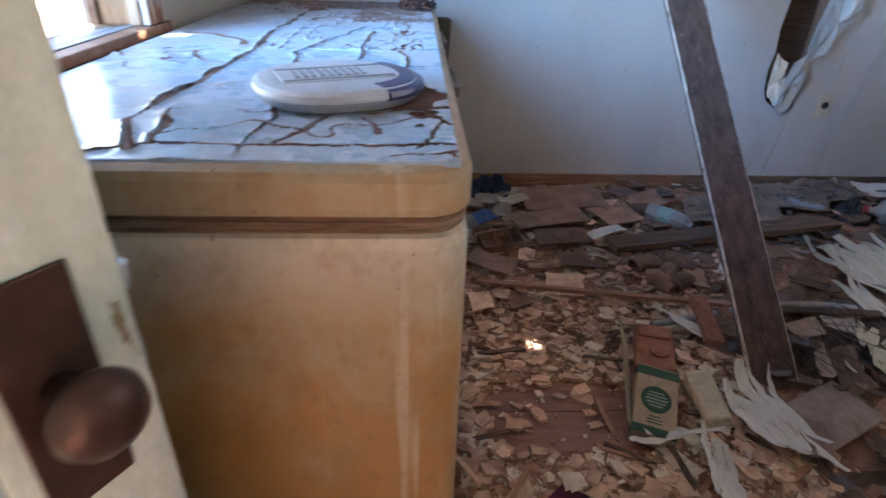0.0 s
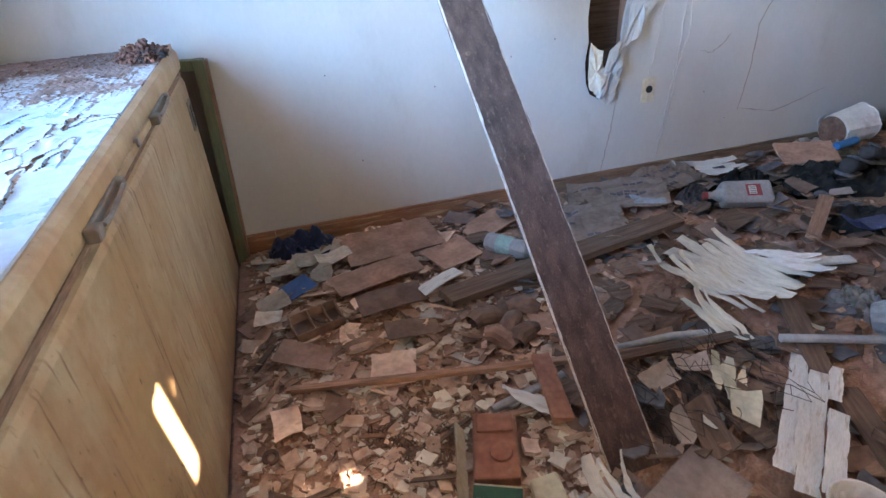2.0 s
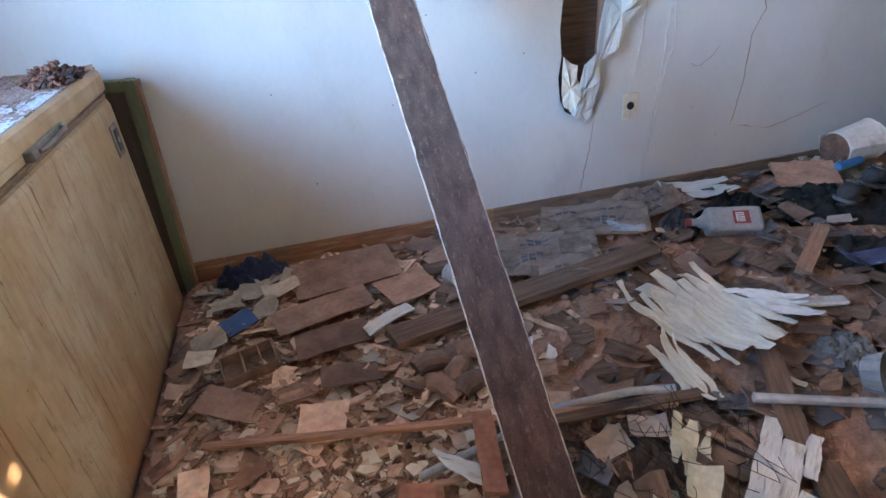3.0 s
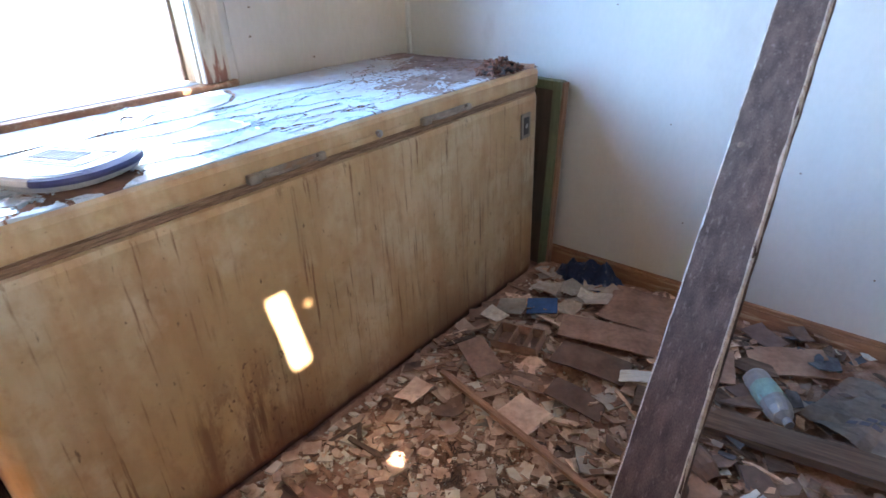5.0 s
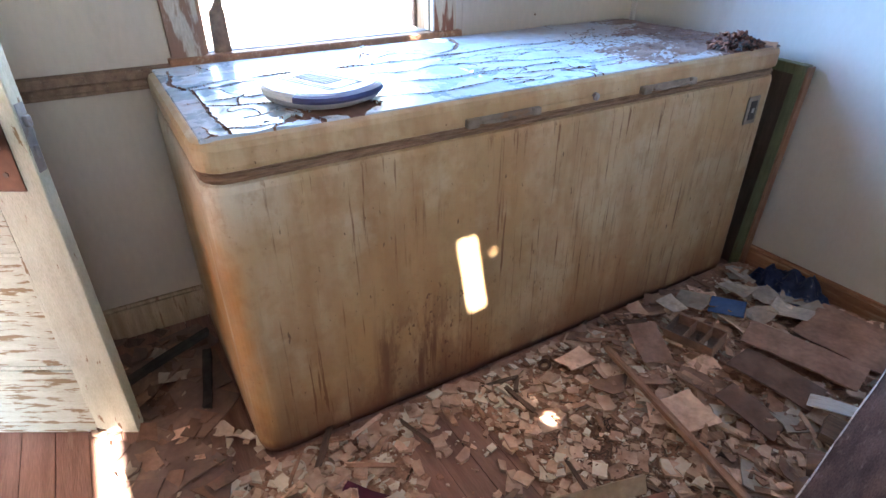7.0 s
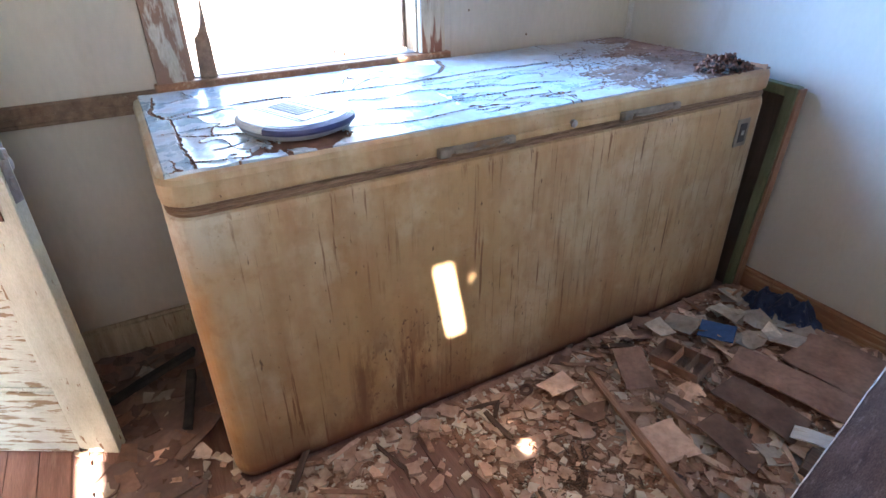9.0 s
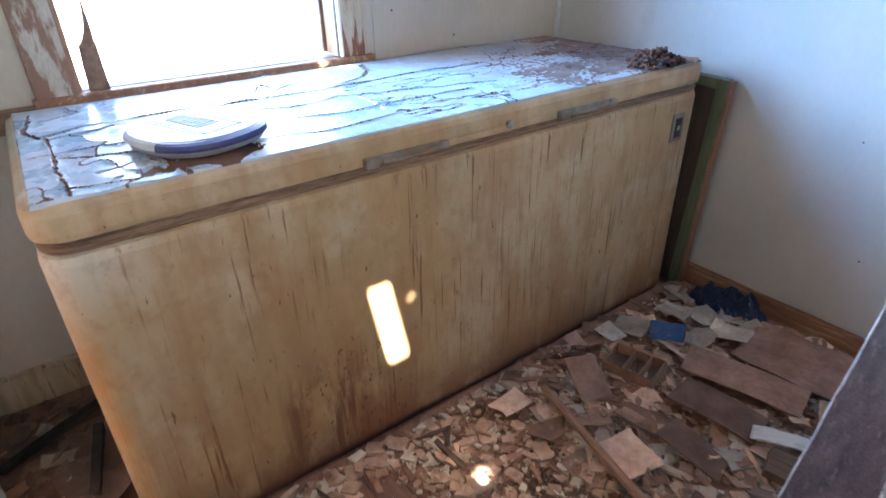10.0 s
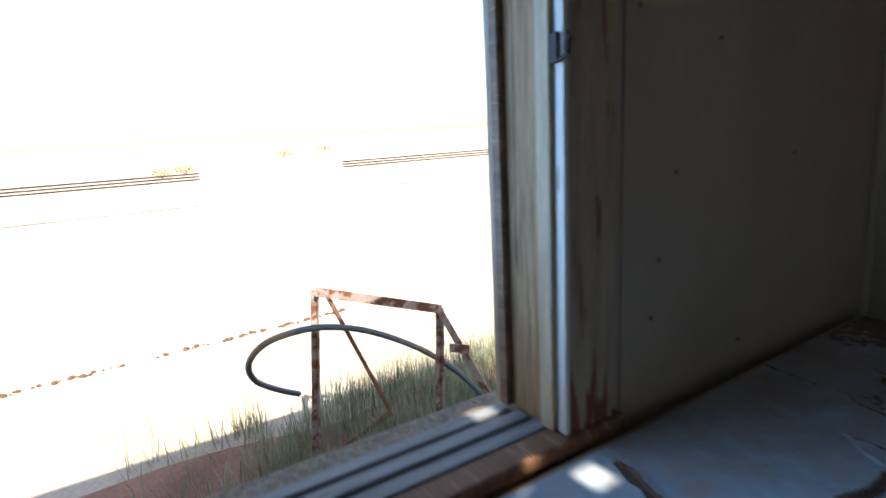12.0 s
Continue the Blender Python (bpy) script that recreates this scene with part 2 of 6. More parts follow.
M = dict(
    wall=material("white_wall_paint", (0.44, 0.44, 0.415), (0.54, 0.54, 0.515), 2.2, 0.62, 0.04, (1, 1, 0.5), spots=(0.37, 0.345, 0.295), spot_scale=2.0, spot_at=(0.58, 0.8), fine=90, grain_by=0.06),
    grey_wall=material("grey_wall_paint", (0.43, 0.375, 0.315), (0.52, 0.465, 0.40), 3.0, 0.7, 0.03, (1, 1, 0.4), spots=(0.36, 0.31, 0.25), spot_scale=2.5, spot_at=(0.58, 0.8), grain_by=0.08),
    outside=material("weathered_siding", (0.40, 0.37, 0.33), (0.58, 0.55, 0.50), 5, 0.85, 0.3, (1, 1, 4)),
    ceiling=material("ceiling_board", (0.48, 0.46, 0.42), (0.62, 0.60, 0.56), 3, 0.85, 0.2),
    floor=material("red_brown_floor_paint", (0.20, 0.10, 0.075), (0.34, 0.19, 0.145), 7, 0.7, 0.3, (0.5, 5, 5), spots=(0.34, 0.24, 0.17), spot_scale=5, spot_at=(0.55, 0.75), vary=0.2),
    under=plain("dark_subfloor", (0.05, 0.035, 0.025), 0.9),
    trim_red=material("brown_trim_wood", (0.22, 0.10, 0.055), (0.36, 0.18, 0.10), 6, 0.6, 0.25, (1, 8, 8), spots=(0.46, 0.34, 0.24), spot_scale=6),
    trim_dark=material("dark_trim_wood", (0.13, 0.075, 0.05), (0.24, 0.15, 0.10), 6, 0.65, 0.3, (1, 8, 8), spots=(0.35, 0.27, 0.2), spot_scale=8, spot_at=(0.6, 0.75)),
    trim_tan=material("worn_tan_trim", (0.36, 0.28, 0.19), (0.52, 0.43, 0.31), 6, 0.65, 0.3, (8, 8, 0.8), spots=(0.20, 0.09, 0.05), spot_scale=7, spot_at=(0.60, 0.70)),
    bare=material("bare_reddish_wood", (0.20, 0.10, 0.065), (0.36, 0.21, 0.14), 9, 0.75, 0.4, (8, 8, 0.7), spots=(0.10, 0.05, 0.035), spot_scale=9),
    grey_wood=material("weathered_grey_wood", (0.24, 0.20, 0.165), (0.46, 0.40, 0.34), 10, 0.85, 0.6, (9, 9, 0.6), spots=(0.12, 0.085, 0.06), spot_scale=8, spot_at=(0.58, 0.72)),
    jamb_wood=material("worn_tan_jamb", (0.25, 0.15, 0.08), (0.46, 0.31, 0.18), 10, 0.8, 0.5, (9, 9, 0.6), spots=(0.13, 0.075, 0.045), spot_scale=8, spot_at=(0.58, 0.70)),
    track=material("blue_grey_track_paint", (0.20, 0.225, 0.25), (0.36, 0.40, 0.44), 8, 0.5, 0.3, (6, 0.6, 6), spots=(0.20, 0.11, 0.07), spot_scale=7, spot_at=(0.55, 0.68)),
    white_strip=material("white_strip_paint", (0.62, 0.61, 0.58), (0.76, 0.75, 0.72), 9, 0.5, 0.2, (8, 8, 0.6), spots=(0.24, 0.16, 0.1), spot_scale=12, spot_at=(0.64, 0.7)),
    enamel=freezer_enamel(),
    # white lid enamel, with the blue of the sky's light put into its colour
    lid_paint=material("flaking_sky_tinted_enamel", (0.34, 0.50, 0.62), (0.50, 0.64, 0.75), 5, 0.22, 0.14, spots=(0.46, 0.37, 0.31), spot_scale=9, spot_at=(0.56, 0.74)),
    rust=material("rusty_steel", (0.10, 0.045, 0.03), (0.25, 0.13, 0.085), 14, 0.8, 0.5, spots=(0.21, 0.115, 0.075), spot_scale=10),
    dirt=material("reddish_dust", (0.18, 0.11, 0.095), (0.31, 0.215, 0.19), 12, 0.8, 1.0, spots=(0.5, 0.42, 0.36), spot_scale=16, spot_at=(0.6, 0.75)),
    gasket=material("brown_gasket", (0.17, 0.10, 0.066), (0.34, 0.225, 0.15), 20, 0.8, 0.3, (1, 1, 12)),
    dark_panel=material("dark_brown_panel", (0.06, 0.04, 0.03), (0.12, 0.085, 0.065), 5, 0.7, 0.2, (6, 6, 0.6)),
    pewter=material("tarnished_handle_metal", (0.17, 0.15, 0.13), (0.32, 0.28, 0.24), 14, 0.5, 0.3, metal=0.3, spots=(0.28, 0.15, 0.08), spot_scale=9),
    black=plain("black_plastic", (0.02, 0.02, 0.025), 0.35),
    green=material("faded_green_paint", (0.09, 0.11, 0.06), (0.155, 0.175, 0.10), 9, 0.6, 0.3, (6, 6, 0.7), spots=(0.14, 0.085, 0.05), spot_scale=8, spot_at=(0.6, 0.7)),
    plank=material("purple_brown_plank", (0.068, 0.042, 0.035), (0.125, 0.080, 0.068), 9, 0.85, 0.6, (1.6, 4, 4), spots=(0.22, 0.16, 0.14), spot_scale=26, spot_at=(0.56, 0.80), fine=110, grain_by=0.6, gloss=0.03),
    plank_edge=material("pale_worn_edge", (0.36, 0.28, 0.23), (0.60, 0.53, 0.47), 16, 0.8, 0.5, (4, 4, 1), spots=(0.2, 0.12, 0.09), spot_scale=9),
    door=material("peeling_cream_paint", (0.47, 0.53, 0.46), (0.60, 0.68, 0.61), 6, 0.55, 0.4, (5, 5, 1.4), spots=(0.23, 0.17, 0.10), spot_scale=7, spot_at=(0.62, 0.65)),
    door_panel=material("peeling_panel_paint", (0.46, 0.52, 0.45), (0.59, 0.66, 0.59), 6, 0.6, 0.5, (1.3, 1.3, 9), spots=(0.25, 0.19, 0.11), spot_scale=7, spot_at=(0.53, 0.57)),
    bronze=material("dark_brown_bronze", (0.045, 0.025, 0.02), (0.10, 0.055, 0.04), 12, 0.4, 0.15, metal=0.5),
    steel=material("dull_steel", (0.22, 0.23, 0.25), (0.40, 0.42, 0.45), 14, 0.45, 0.2, metal=0.7, spots=(0.2, 0.1, 0.06), spot_scale=12),
    scale_white=plain("white_plastic", (0.66, 0.70, 0.73), 0.35),
    scale_blue=plain("navy_plastic", (0.035, 0.045, 0.16), 0.3),
    scale_grey=plain("grey_plastic", (0.33, 0.36, 0.40), 0.45),
    chip=material("broken_plaster", (0.48, 0.29, 0.205), (0.70, 0.50, 0.375), 20, 0.95, 0.4, vary=0.3, spots=(0.34, 0.20, 0.13), spot_scale=14),
    chip_white=material("white_plaster_flake", (0.60, 0.50, 0.395), (0.76, 0.67, 0.55), 18, 0.9, 0.3, vary=0.15),
    card=material("brown_cardboard", (0.27, 0.145, 0.098), (0.42, 0.25, 0.172), 9, 0.9, 0.3, vary=0.3, spots=(0.18, 0.095, 0.066), spot_scale=8),
    paper=material("dirty_paper", (0.38, 0.31, 0.25), (0.55, 0.475, 0.40), 9, 0.9, 0.2, vary=0.3, spots=(0.30, 0.2, 0.14), spot_scale=7),
    grey_scrap=material("grey_brown_scrap", (0.18, 0.10, 0.070), (0.33, 0.20, 0.145), 12, 0.85, 0.4, vary=0.4),
    splinter=material("splintered_wood", (0.22, 0.11, 0.066), (0.38, 0.215, 0.14), 12, 0.8, 0.4, (1, 9, 9), vary=0.3),
    peel=material("peeled_paint_sheet", (0.46, 0.42, 0.34), (0.64, 0.61, 0.53), 9, 0.7, 0.3, (1, 6, 1), spots=(0.44, 0.36, 0.22), spot_scale=4, spot_at=(0.55, 0.7)),
    peel_white=material("white_peeled_paint", (0.52, 0.51, 0.49), (0.70, 0.69, 0.67), 9, 0.6, 0.3, (1, 6, 1), spots=(0.42, 0.36, 0.3), spot_scale=9, spot_at=(0.52, 0.66)),
    rubble=material("rubble_dust", (0.26, 0.125, 0.083), (0.46, 0.265, 0.185), 16, 0.95, 1.0, spots=(0.40, 0.31, 0.24), spot_scale=40, spot_at=(0.58, 0.72), fine=140),
    weathered=material("weathered_board", (0.085, 0.047, 0.031), (0.19, 0.118, 0.08), 9, 0.85, 0.7, (0.7, 9, 9)),
    brick=material("red_brick_face", (0.24, 0.095, 0.06), (0.38, 0.17, 0.11), 14, 0.85, 0.4, spots=(0.44, 0.3, 0.22), spot_scale=9, spot_at=(0.6, 0.75)),
    tile_board=material("grey_board_tile", (0.21, 0.16, 0.14), (0.34, 0.27, 0.24), 9, 0.85, 0.3, spots=(0.14, 0.09, 0.07), spot_scale=6),
    kraft=material("kraft_carton", (0.33, 0.24, 0.16), (0.45, 0.35, 0.25), 9, 0.8, 0.2),
    green_ink=plain("dark_green_ink", (0.015, 0.075, 0.04), 0.6),
    pale_ink=plain("pale_ink", (0.30, 0.38, 0.30), 0.6),
    black_cloth=material("black_cloth", (0.022, 0.02, 0.02), (0.06, 0.052, 0.048), 22, 0.95, 0.6),
    grey_cloth=material("grey_cloth", (0.075, 0.07, 0.075), (0.15, 0.14, 0.145), 18, 0.95, 0.5),
    blue_card=plain("blue_card", (0.04, 0.10, 0.25), 0.6),
    blue_bag=material("navy_printed_bag", (0.018, 0.03, 0.085), (0.05, 0.085, 0.20), 9, 0.35, 0.5, spots=(0.42, 0.44, 0.48), spot_scale=9, spot_at=(0.6, 0.66)),
    clear=glassy("cloudy_clear_plastic", (0.80, 0.85, 0.82), 0.25),
    teal=plain("teal_label", (0.26, 0.42, 0.38), 0.5),
    milky=plain("milky_plastic", (0.30, 0.29, 0.29), 0.4),
    red=plain("red_label", (0.28, 0.04, 0.045), 0.5),
    label_white=plain("white_label", (0.55, 0.53, 0.50), 0.6),
    tub=material("dirty_white_tub", (0.60, 0.55, 0.50), (0.75, 0.72, 0.68), 7, 0.45, 0.1, spots=(0.36, 0.24, 0.17), spot_scale=6, spot_at=(0.55, 0.75)),
    wire=plain("rusty_black_wire", (0.025, 0.017, 0.014), 0.7),
    pipe=material("grey_conduit", (0.26, 0.26, 0.27), (0.42, 0.42, 0.43), 9, 0.6, 0.2),
    foam=material("yellowed_foam", (0.45, 0.40, 0.29), (0.60, 0.54, 0.41), 8, 0.9, 0.3),
    lino=material("peeled_linoleum", (0.135, 0.082, 0.068), (0.235, 0.148, 0.12), 6, 0.6, 0.3, spots=(0.30, 0.2, 0.15), spot_scale=7),
    nest=material("red_fibre_clump", (0.12, 0.045, 0.03), (0.26, 0.12, 0.085), 40, 0.95, 1.0, spots=(0.035, 0.03, 0.03), spot_scale=18, spot_at=(0.5, 0.6)),
    sheet=material("printed_paper_sheet", (0.27, 0.20, 0.165), (0.39, 0.30, 0.255), 6, 0.85, 0.3, spots=(0.34, 0.24, 0.19), spot_scale=4),
    ink=plain("faded_violet_ink", (0.13, 0.11, 0.125), 0.8),
    cream_plate=plain("ivory_plate", (0.58, 0.53, 0.40), 0.4),
    soil=material("dry_red_soil", (0.44, 0.36, 0.29), (0.62, 0.54, 0.46), 0.8, 0.95, 0.3, spots=(0.40, 0.36, 0.25), spot_scale=0.3, fine=30),
    # red soil by the house, with the shade's darkness put into its colour
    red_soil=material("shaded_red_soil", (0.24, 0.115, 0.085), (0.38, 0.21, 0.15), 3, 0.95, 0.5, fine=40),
    grass=material("dry_grass", (0.15, 0.19, 0.105), (0.36, 0.39, 0.27), 3, 0.8, 0.0),
    rusty_white=material("rusty_white_steel", (0.25, 0.20, 0.19), (0.42, 0.37, 0.36), 10, 0.6, 0.3, spots=(0.16, 0.065, 0.04), spot_scale=13, spot_at=(0.49, 0.57)),
    hose=material("blue_black_hose", (0.035, 0.075, 0.12), (0.07, 0.11, 0.15), 4, 0.4, 0.1, spots=(0.22, 0.19, 0.16), spot_scale=2.2, spot_at=(0.52, 0.62)),
    brush=material("dry_brush", (0.26, 0.27, 0.16), (0.5, 0.5, 0.36), 3, 0.9, 0.0),
    asphalt=plain("grey_road", (0.12, 0.12, 0.12), 0.9),
)


def with_drips(m, z_low, z_high, colour):
    """Adds rusty drips near the foot of an upright board."""
    n, l = links(m)
    b = n["Principled BSDF"]
    old = b.inputs["Base Color"].links[0].from_socket
    tc, mp, t, r = n.new("ShaderNodeTexCoord"), n.new("ShaderNodeMapping"), n.new("ShaderNodeTexNoise"), n.new("ShaderNodeMapRange")
    mp.inputs["Scale"].default_value = (1, 1, 0.10)
    t.inputs["Scale"].default_value, t.inputs["Detail"].default_value = 75, 4
    sep, add, mx = n.new("ShaderNodeSeparateXYZ"), n.new("ShaderNodeMath"), n.new("ShaderNodeMix")
    r.inputs["From Min"].default_value, r.inputs["From Max"].default_value = z_high, z_low
    r.inputs["To Min"].default_value, r.inputs["To Max"].default_value = -0.62, -0.40
    l.new(tc.outputs["Object"], mp.inputs[0])
    l.new(mp.outputs[0], t.inputs["Vector"])
    l.new(tc.outputs["Object"], sep.inputs[0])
    l.new(sep.outputs["Z"], r.inputs["Value"])
    l.new(t.outputs[0], add.inputs[0])
    l.new(r.outputs[0], add.inputs[1])
    hard = n.new("ShaderNodeMath")
    hard.operation, hard.use_clamp = "MULTIPLY", True
    hard.inputs[1].default_value = 14.0
    l.new(add.outputs[0], hard.inputs[0])
    mx.data_type = "RGBA"
    l.new(hard.outputs[0], mx.inputs[0])
    l.new(old, mx.inputs[6])
    mx.inputs[7].default_value = (*colour, 1)
    l.new(mx.outputs[2], b.inputs["Base Color"])
    return m


def with_dust(m, y_from, y_to, colour):
    """Adds a patchy film of dust that thickens along the lid."""
    n, l = links(m)
    b = n["Principled BSDF"]
    old = b.inputs["Base Color"].links[0].from_socket
    tc, t, sep = n.new("ShaderNodeTexCoord"), n.new("ShaderNodeTexNoise"), n.new("ShaderNodeSeparateXYZ")
    t.inputs["Scale"].default_value, t.inputs["Detail"].default_value, t.inputs["Roughness"].default_value = 7, 8, 0.7
    l.new(tc.outputs["Object"], t.inputs["Vector"])
    l.new(tc.outputs["Object"], sep.inputs[0])
    along, patch, both, mx = n.new("ShaderNodeMapRange"), n.new("ShaderNodeMapRange"), n.new("ShaderNodeMath"), n.new("ShaderNodeMix")
    along.inputs["From Min"].default_value, along.inputs["From Max"].default_value = y_from, y_to
    along.inputs["To Min"].default_value, along.inputs["To Max"].default_value = 0.0, 0.5
    patch.inputs["From Min"].default_value, patch.inputs["From Max"].default_value = 0.35, 0.65
    patch.inputs["To Min"].default_value, patch.inputs["To Max"].default_value = -0.15, 0.4
    both.use_clamp = True
    l.new(sep.outputs["Y"], along.inputs["Value"])
    l.new(t.outputs[0], patch.inputs["Value"])
    l.new(along.outputs[0], both.inputs[0])
    l.new(patch.outputs[0], both.inputs[1])
    mx.data_type = "RGBA"
    l.new(both.outputs[0], mx.inputs[0])
    l.new(old, mx.inputs[6])
    mx.inputs[7].default_value = (*colour, 1)
    l.new(mx.outputs[2], b.inputs["Base Color"])
    r = n.new("ShaderNodeMapRange")
    r.inputs["To Min"].default_value, r.inputs["To Max"].default_value = 0.22, 0.75
    l.new(both.outputs[0], r.inputs["Value"])
    l.new(r.outputs[0], b.inputs["Roughness"])
    return m


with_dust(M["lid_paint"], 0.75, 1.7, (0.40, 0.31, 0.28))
M["casing"] = with_drips(material("worn_casing_paint", (0.36, 0.29, 0.21), (0.50, 0.42, 0.32), 6, 0.65, 0.3, (8, 8, 0.8), spots=(0.27, 0.18, 0.12), spot_scale=7, spot_at=(0.58, 0.68)), 0.90, 1.06, (0.20, 0.075, 0.04))
M["peeled_casing"] = material("peeled_casing_wood", (0.40, 0.36, 0.30), (0.54, 0.50, 0.43), 5, 0.7, 0.4, (3, 3, 0.8), spots=(0.23, 0.13, 0.09), spot_scale=4, spot_at=(0.47, 0.52))

# ---- building helpers ----
def link_mesh(name, bm, mat, parent=None, smooth=False):
    me = bpy.data.meshes.new(name)
    bmesh.ops.recalc_face_normals(bm, faces=bm.faces)
    if smooth:
        for f in bm.faces:
            f.smooth = True
    bm.to_mesh(me)
    bm.free()
    for one in mat if isinstance(mat, (list, tuple)) else (mat,):
        me.materials.append(one)
    ob = new(name, me)
    if parent:
        ob.parent = parent
    return ob


def part(name, bm, mat, parent, label="", smooth=False):
    ob = link_mesh(name, bm, mat, parent, smooth)
    return tagged(ob, label) if label else ob


def thing(name, label, category, m=None, group="", kind=""):
    ob = new(name)
    if m is not None:
        ob.matrix_world = m
    return tagged(ob, label, category, group, kind)


def solid(name, bm, mat, label, category, m=None, group="", kind="", smooth=False):
    ob = link_mesh(name, bm, mat, None, smooth)
    if m is not None:
        ob.matrix_world = m
    return tagged(ob, label, category, group, kind)


def box(x0, y0, z0, x1, y1, z1, bevel=0.0, bm=None, segs=2):
    bm = bm or bmesh.new()
    vs = bmesh.ops.create_cube(bm, size=1)["verts"]
    bmesh.ops.transform(bm, verts=vs, matrix=Matrix.Translation(((x0 + x1) / 2, (y0 + y1) / 2, (z0 + z1) / 2)) @ Matrix.Diagonal((x1 - x0, y1 - y0, z1 - z0, 1)))
    if bevel:
        bmesh.ops.bevel(bm, geom=list({e for v in vs for e in v.link_edges}), offset=bevel, segments=segs, affect="EDGES", profile=0.5)
    return bm


def rough_board(length, width, thick, seed=0, ragged=0.02, segs=14, warp=0.004, bm=None):
    """A board along x from its middle, with uneven edges and broken ends."""
    rng = random.Random(seed)
    bm = bm or bmesh.new()
    rings = []
    for i in range(segs + 1):
        x = (i / segs - 0.5) * length
        w = width / 2 * (1 + rng.uniform(-0.02, 0.02))
        dz = warp * math.sin(3.1 * i / segs + seed)
        ring = []
        for y, z in ((-w, 0), (w, 0), (w, thick), (-w, thick)):
            end = rng.uniform(0, ragged) * (1 if i == 0 else -1 if i == segs else 0)
            ring.append(bm.verts.new((x + end, y + rng.uniform(-0.0015, 0.0015), z + dz)))
        rings.append(ring)
    for a, b in zip(rings, rings[1:]):
        for k in range(4):
            bm.faces.new((a[k], a[(k + 1) % 4], b[(k + 1) % 4], b[k]))
    bm.faces.new(rings[0])
    bm.faces.new(rings[-1][::-1])
    return bm


def tube(points, radius, n=8, bm=None, closed=False):
    bm = bm or bmesh.new()
    pts = [Vector(p) for p in points]
    rings = []
    for i, p in enumerate(pts):
        a, b = pts[max(i - 1, 0)], pts[min(i + 1, len(pts) - 1)]
        if closed:
            a, b = pts[i - 1], pts[(i + 1) % len(pts)]
        q = (b - a).to_track_quat("Z", "Y")
        r = radius[i] if isinstance(radius, (list, tuple)) else radius
        rings.append([bm.verts.new(p + q @ Vector((r * math.cos(math.tau * k / n), r * math.sin(math.tau * k / n), 0))) for k in range(n)])
    pairs = list(zip(rings, rings[1:])) + ([(rings[-1], rings[0])] if closed else [])
    for a, b in pairs:
        for k in range(n):
            bm.faces.new((a[k], a[(k + 1) % n], b[(k + 1) % n], b[k]))
    if not closed:
        bm.faces.new(rings[0][::-1])
        bm.faces.new(rings[-1])
    return bm


def lathe(profile, n=28, bm=None, cap=True, crush=0.0, seed=0):
    bm = bm or bmesh.new()
    rings = []
    for r, z in profile:
        rings.append([bm.verts.new((r * math.cos(math.tau * k / n) * (1 + crush * noise.noise((k * 0.5, z * 20, seed))), r * math.sin(math.tau * k / n) * (1 + crush * noise.noise((k * 0.5 + 9, z * 20, seed))), z)) for k in range(n)])
    for a, b in zip(rings, rings[1:]):
        for k in range(n):
            bm.faces.new((a[k], a[(k + 1) % n], b[(k + 1) % n], b[k]))
    if cap:
        bm.faces.new(rings[0][::-1])
        bm.faces.new(rings[-1])
    return bm


def rounded_slab(x0, y0, x1, y1, r, z_profile, n=8, bm=None):
    """A block with round vertical corners; z_profile: (inset, z) rings from the bottom up, closed at both ends."""
    bm = bm or bmesh.new()
    rings = []
    for inset, z in z_profile:
        ring = []
        for cx, cy, a0 in ((x1 - r, y1 - r, 0), (x0 + r, y1 - r, 90), (x0 + r, y0 + r, 180), (x1 - r, y0 + r, 270)):
            for k in range(n + 1):
                a = radians(a0 + 90 * k / n)
                ring.append(bm.verts.new((cx + (r - inset) * math.cos(a), cy + (r - inset) * math.sin(a), z)))
        rings.append(ring)
    for a, b in zip(rings, rings[1:]):
        for k in range(len(a)):
            bm.faces.new((a[k], a[(k + 1) % len(a)], b[(k + 1) % len(a)], b[k]))
    bm.faces.new(rings[0][::-1])
    bm.faces.new(rings[-1])
    return bm


